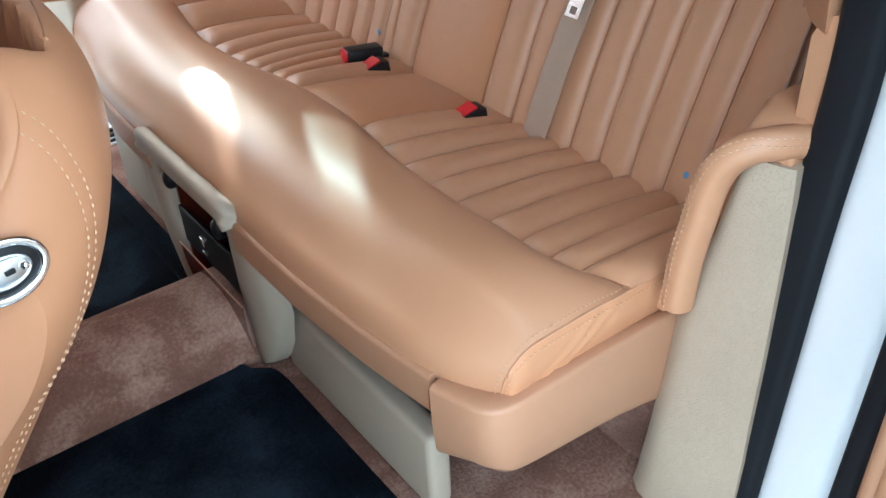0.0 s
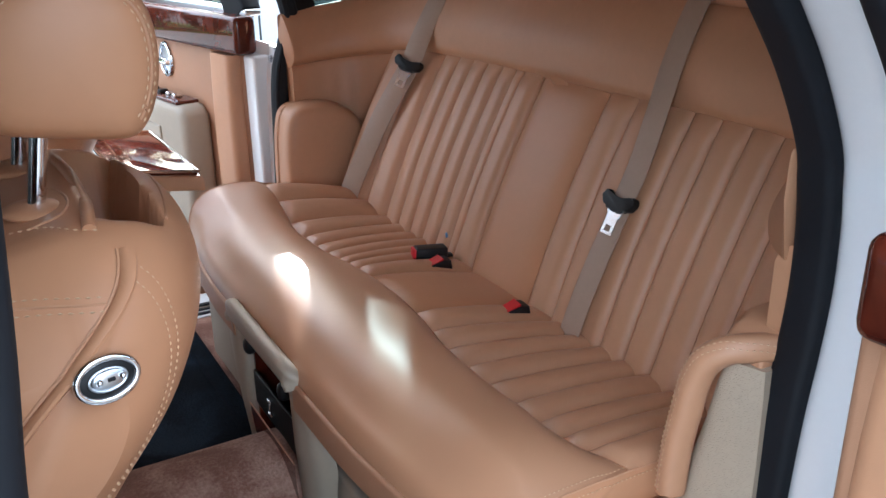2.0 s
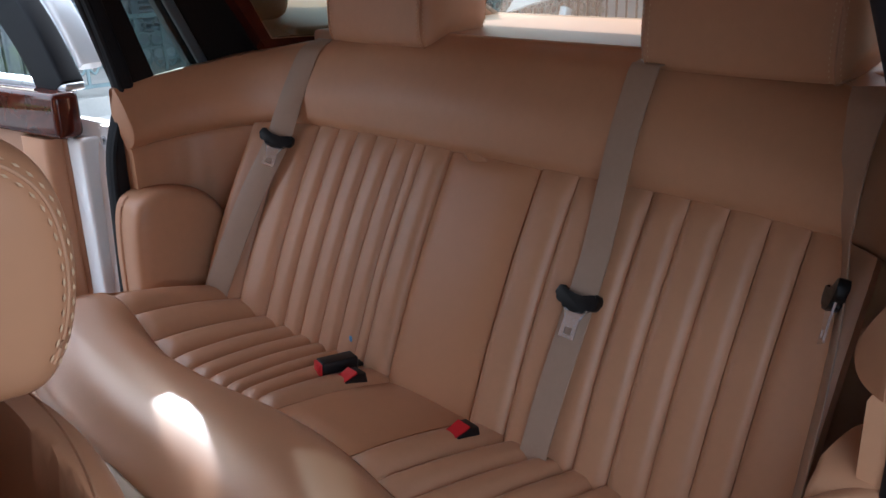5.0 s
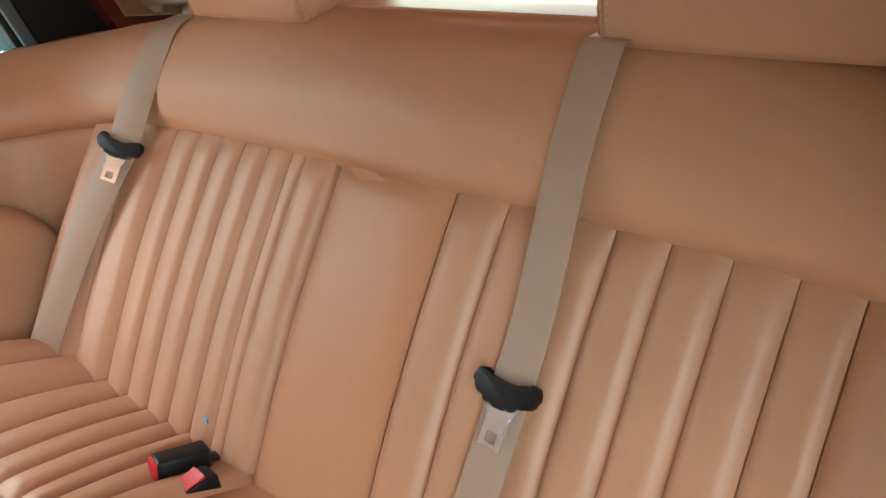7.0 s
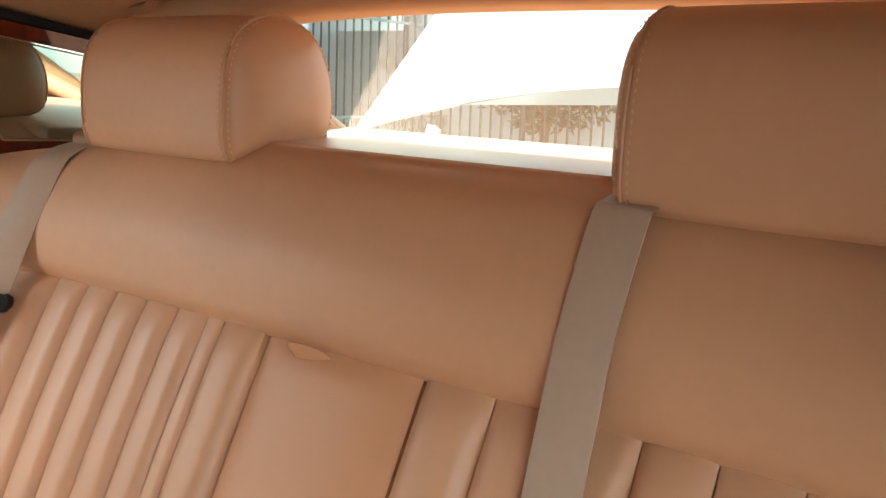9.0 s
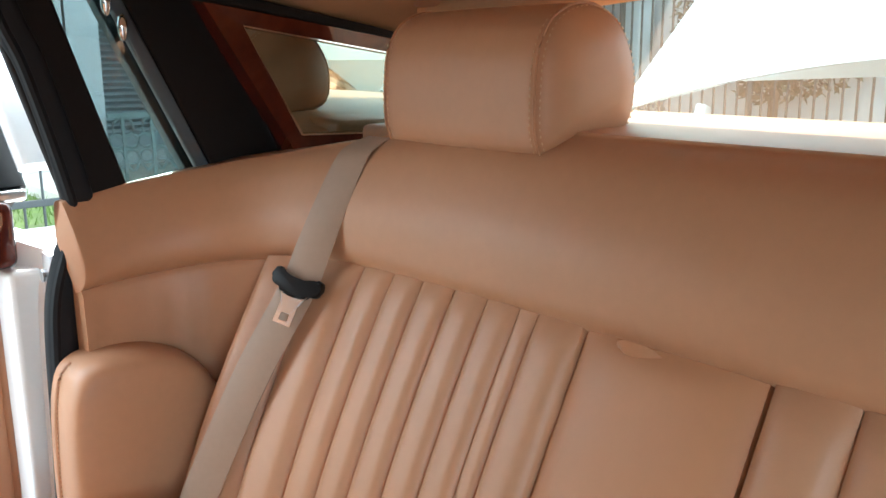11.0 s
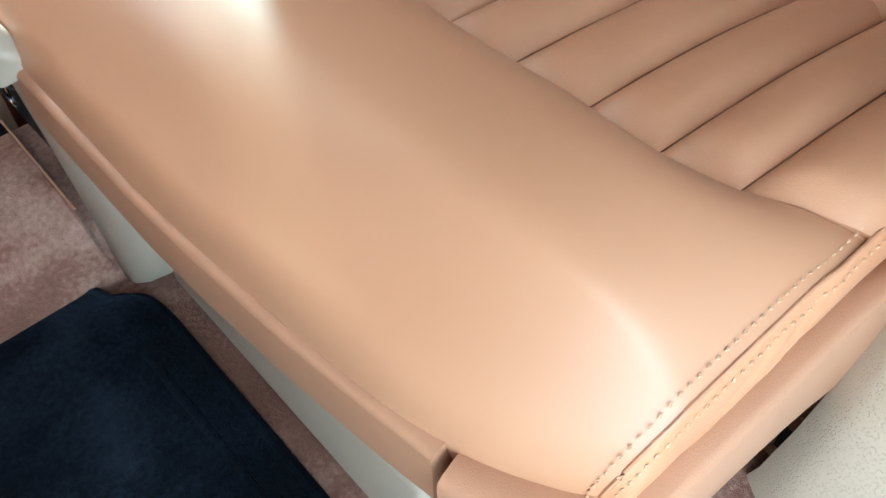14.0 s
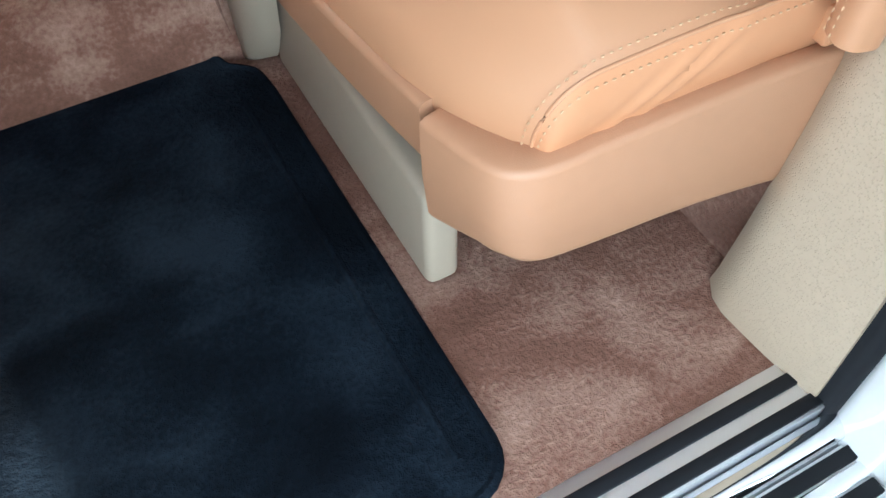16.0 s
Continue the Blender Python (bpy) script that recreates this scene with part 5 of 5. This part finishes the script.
door(0.818, 0.835, 0.639, 1.82, 1, "open rear car door with walnut capping and tan leather", (1.008, 1.100))
door(0.715, -0.915, 0.79, -2.03, -1, "open rear car door with walnut capping and tan leather", (1.034, 1.114))

# middle pillars between front and rear doors
for s in (-1, 1):
    p = thing("centre_pillar", "dark rubber edged centre door pillar of the car", "pillar", (0.1, 0.76 * s, 0.36), "centre pillars", "structure")
    rise = [(0.095, 0.80, 0.36), (0.100, 0.80, 0.8), (0.117, 0.80, 1.08), (0.138, 0.785, 1.31), (0.15, 0.775, 1.46)] if s > 0 else [(0.095, 0.80, 0.36), (0.100, 0.80, 0.8), (0.101, 0.80, 1.01), (0.112, 0.80, 1.13), (0.120, 0.80, 1.23), (0.126, 0.795, 1.31), (0.142, 0.78, 1.46)]
    part("cover", sweep(smooth_path([(x, s * y, z) for x, y, z in rise], 6), rrect(0.145, 0.05, 0.012), (1, 0, 0)), RUBBER, p)

# opened boot lid behind the rear window
lid = thing("boot_lid", "white painted boot lid standing open behind the window", "boot lid", (1.95, 0, 1.0))


def lid_ring(f, d):
    """Across the lid at one height; its lower edge arches up in the middle and its sides lean in."""
    out = []
    for k in range(31):
        g = -1 + 2 * k / 30
        z = 1.176 + 0.107 * (1 - g * g) + f * 0.55
        y = g * (0.674 - 0.615 * max(0, z - 1.176 - 0.107 * (1 - g * g)) * abs(g))
        out.append((1.93 + 0.05 * (1 - g * g) + 0.16 * f + d, y, z))
    return out


part("panel", loft([lid_ring(f / 8, 0.0) + lid_ring(f / 8, 0.03)[::-1] for f in range(9)]), WHITE, lid, sharp=50)
for q in (-0.5, 0.5):
    part("hinge_arm", sweep(smooth_path([(1.915, q, 0.95), (1.93, q, 1.08), (1.965, q, 1.19)], 4), rrect(0.03, 0.02, 0.005)), STEEL, lid)
solid("rear_deck", box((1.80, -0.70, 0.93), (1.90, 0.70, 1.165), 0.02), WHITE, "white painted rear deck below the rear window", "car body", kind="structure")
for s in (-1, 1):
    fd = thing("front_door", "closed front car door with tan leather lining", "car door", (-0.6, 0.80 * s, 0.4), "front doors")
    lo, hi = sorted((s * 0.80, s * 0.86))
    part("lining", box((-1.32, lo, 0.30), (0.04, hi, 1.02), 0.01), TRIM, fd)
    part("capping", box((-1.32, lo - 0.01, 1.02), (0.04, hi + 0.01, 1.09), 0.012), WOOD, fd, "glossy burr walnut capping")
    pn = part("pane", box((-1.30, s * 0.83 - 0.002, 1.09), (0.05, s * 0.83 + 0.002, 1.50)), DIMMED_GLASS, fd, "tinted window glass", smooth=False)
    pn.visible_shadow = False
# unseen windscreen, its glass blackened to keep light off the seat back
ws = thing("windscreen", "sloping front windscreen, blackened to keep light out", "window", (-1.35, 0, 1.05), kind="structure")
part("pane", grid(lambda u, v: (-1.40 + 0.30 * v, -0.78 + 1.6 * u, 1.02 + 0.50 * v), 8, 4), BLACKED_GLASS, ws).visible_shadow = False

# ---------------------------------------------------------------- the street
solid("ground", grid(lambda u, v: (-400 + 800 * u, -400 + 800 * v, 0.0), 20, 20), ASPHALT, "grey asphalt street round the car", "street", kind="structure")
solid("pavement", box((-30, 3.2, 0.0), (30, 6.0, 0.13), 0.01), PATHM, "pale concrete pavement with a kerb", "pavement", kind="structure")


def lace_rail(x0, x1, y, z0, z1):
    """Cast-iron lace: rails, bars and rows of rings and crosses."""
    bms = [box((x0, y - 0.02, z1 - 0.03), (x1, y + 0.02, z1)), box((x0, y - 0.02, z0), (x1, y + 0.02, z0 + 0.03))]
    n = int((x1 - x0) / 0.24)
    ring = [2 * math.pi * k / 12 for k in range(13)]
    one = []
    for k in range(n):
        x = x0 + 0.12 + 0.24 * k
        one.append(box((x - 0.012, y - 0.012, z0), (x + 0.012, y + 0.012, z1)))
        h = z1 - z0
        for f, r in ((0.80, 0.085), (0.62, 0.055), (0.40, 0.055)):
            for c in ((-0.06, 0.06) if r < 0.06 else (0.0,)):
                one.append(sweep([(x + c + r * math.cos(a), y, z0 + f * h + r * math.sin(a)) for a in ring], circle(0.011, 5), cap=False))
        one.append(sweep(smooth_path([(x - 0.11, y, z0 + 0.32 * h), (x - 0.06, y, z0 + 0.2 * h), (x, y, z0 + 0.3 * h), (x + 0.06, y, z0 + 0.2 * h), (x + 0.11, y, z0 + 0.32 * h)], 4), circle(0.012, 5)))
    return joined(bms + one)


house = thing("terrace_house", "pale stuccoed terrace house with louvred shutters and an iron lace veranda", "house", (5, 8, 0))
part("wall", box((2.9, 8.6, 0.0), (12, 9.0, 3.8)), STUCCO, house)
part("roof", box((2.5, 8.3, 3.8), (12.4, 9.4, 3.92)), SHUTTER, house)
part("veranda_floor", box((2.7, 6.5, 0.0), (12, 8.6, 0.20)), PATHM, house)
part("veranda_roof", box((2.7, 6.3, 3.0), (12, 8.6, 3.1)), STUCCO, house)
for x in (2.86, 5.2, 7.6, 10.0):
    part("column", box((x - 0.16, 6.6, 0.20), (x + 0.16, 6.92, 3.0), 0.02), STUCCO, house, "square veranda column")
part("lace_balustrade", lace_rail(3.0, 11.5, 6.55, 0.28, 0.86), LACE, house, "grey-green iron lace balustrade")
part("lace_frieze", lace_rail(3.0, 11.5, 6.55, 2.0, 3.0), LACE, house, "grey-green iron lace frieze")
for x in (3.3, 4.5, 6.2, 8.4):
    sh = part("shutter", box((x - 0.03, 8.50, 0.4), (x + 0.95, 8.56, 2.75)), SHUTTER, house, "grey louvred shutter")
    for k in range(34):
        b = box((x + 0.05, -0.03, -0.006), (x + 0.87, 0.03, 0.006))
        b.transform(Matrix.Translation((0, 8.47, 0.55 + 0.062 * k)) @ Matrix.Rotation(radians(-35), 4, "X"))
        part("slat", b, SHUTTER, sh, smooth=False)
gate = thing("garden_gate", "dark brown timber garden gate with cross rails", "gate", (2.4, 11.0, 0.1))
for k in range(14):
    part("board", box((1.2 + 0.14 * k, 11.0, 0.12), (1.33 + 0.14 * k, 11.03, 2.3), 0.004, 1), GATEM, gate)
for z in (0.45, 1.25, 2.05):
    part("rail", box((1.15, 10.96, z), (3.2, 11.0, z + 0.1), 0.004, 1), GATEM, gate)


def bar_fence(p, q, z1, gap, r, name, label, m):
    t = thing(name, label, "fence", p)
    p, q = Vector(p), Vector(q)
    n = int((q - p).length / gap)
    d = (q - p).normalized()
    bars = []
    for k in range(n + 1):
        c = p + d * gap * k
        bars.append(sweep([c, c + Vector((0, 0, z1))], circle(r if k % 12 else r * 2.6, 6)))
    tagged(part("bars", joined(bars), m, t), kind="stuff")
    for z in (0.2, z1 - 0.12):
        part("rail", sweep([p + Vector((0, 0, z)), q + Vector((0, 0, z))], rrect(0.05, 0.03, 0.005, 1)), m, t)
    return t


bar_fence((-9, 6.0, 0.1), (2.6, 6.0, 0.1), 2.1, 0.13, 0.010, "iron_fence", "dark iron bar fence in front of a garden", IRON)
bar_fence((9.5, -6, 0.0), (9.5, 9, 0.0), 2.3, 0.15, 0.014, "iron_fence", "dark iron bar fence along the lane", IRON)
solid("garden_wall", box((10.4, -8, 0.0), (10.6, 12, 2.0), 0.02), STUCCO, "pale rendered wall behind the fence", "wall", kind="structure")


def leaves(name, c, half, n, size, label, seed):
    rnd = random.Random(seed)
    verts, faces = [], []
    for k in range(n):
        while True:
            p = Vector((rnd.uniform(-1, 1), rnd.uniform(-1, 1), rnd.uniform(-1, 1)))
            if 0.25 < p.length < 1 and noise.noise(p * 2.2 + Vector((seed, 0, 0))) > -0.12:
                break
        o = Vector(c) + Vector((p.x * half[0], p.y * half[1], p.z * half[2]))
        a = Vector((rnd.gauss(0, 1), rnd.gauss(0, 1), rnd.gauss(0, 1))).normalized() * size * rnd.uniform(0.6, 1.3)
        b = a.orthogonal().normalized() * size * rnd.uniform(0.25, 0.45)
        i = len(verts)
        verts += [o - a, o + b, o + a, o - b]
        faces.append((i, i + 1, i + 2, i + 3))
    me = bpy.data.meshes.new(name)
    me.from_pydata([tuple(v) for v in verts], [], faces)
    me.materials.append(LEAFM)
    return me


def shrub(c, half, n, size, seed, name="shrub", label="dense dark green garden shrub", trunk=0.3):
    t = thing(name, label, name, (c[0], c[1], 0), "garden " + name + "s")
    cr = new("foliage", leaves("foliage", c, half, n, size, label, seed))
    cr.parent = t
    cr.matrix_parent_inverse = t.matrix_world.inverted()
    rnd = random.Random(seed + 5)
    part("trunk", sweep([(c[0], c[1], 0), (c[0] + 0.05, c[1], c[2] * 0.5), (c[0], c[1] + 0.05, c[2])], circle(trunk * 0.2, 8)), BARK, t)
    for k in range(5):
        a = rnd.uniform(0, 6.28)
        part("limb", sweep([(c[0], c[1], c[2] * 0.5), (c[0] + 0.5 * half[0] * math.cos(a), c[1] + 0.5 * half[1] * math.sin(a), c[2] + 0.3 * half[2])], circle(trunk * 0.08, 6)), BARK, t)
    return t


for k, (x, y, z) in enumerate(((1.7, 7.2, 1.9), (0.9, 7.4, 2.1), (-0.2, 7.3, 2.1), (-1.6, 7.4, 2.1), (-3.4, 7.4, 2.0), (-5.6, 7.4, 2.0))):
    shrub((x, y, z), (0.6 if k < 2 else 1.1, 0.7, z - 0.05), 9000, 0.06, k + 1)
for k in range(9):
    c = thing("bamboo", "thin pale bamboo stem rising out of the shrubs", "bamboo", (0.5 + 0.2 * k, 6.75, 0.1), "bamboo stems")
    part("stem", sweep(smooth_path([(0.5 + 0.2 * k, 6.7 + 0.1 * (k % 3), 0.1), (0.52 + 0.2 * k + 0.03 * (k % 4), 6.75, 1.4), (0.5 + 0.22 * k, 6.75, 2.7)], 4), circle(0.016, 7)), BAMBOO, c)
shrub((10.0, 4.8, 1.9), (0.5, 1.4, 1.2), 4500, 0.08, 6)
shrub((14.5, 9.0, 4.5), (2.5, 3.0, 2.5), 9000, 0.12, 7, "tree", "broad dark green tree behind the wall", 0.9)
rnd = random.Random(11)
gv, gf = [], []
for k in range(16000):
    x, y = rnd.uniform(-6, 2.8), rnd.uniform(6.1, 10.8)
    h, a = rnd.uniform(0.04, 0.10), rnd.uniform(0, 6.28)
    i = len(gv)
    gv += [(x, y, 0.1), (x + 0.012 * math.cos(a), y + 0.012 * math.sin(a), 0.1), (x + 0.03 * math.sin(a), y + 0.03 * math.cos(a), 0.1 + h)]
    gf.append((i, i + 1, i + 2))
lawn = bpy.data.meshes.new("grass")
lawn.from_pydata(gv, [], gf)
lawn.materials.append(GRASSM)
tagged(new("grass", lawn), "short green garden grass", "grass", kind="stuff")
solid("lawn_soil", box((-9, 6.05, 0.0), (2.69, 11.2, 0.11)), GRASSM, "green lawn ground behind the fence", "lawn", kind="structure")
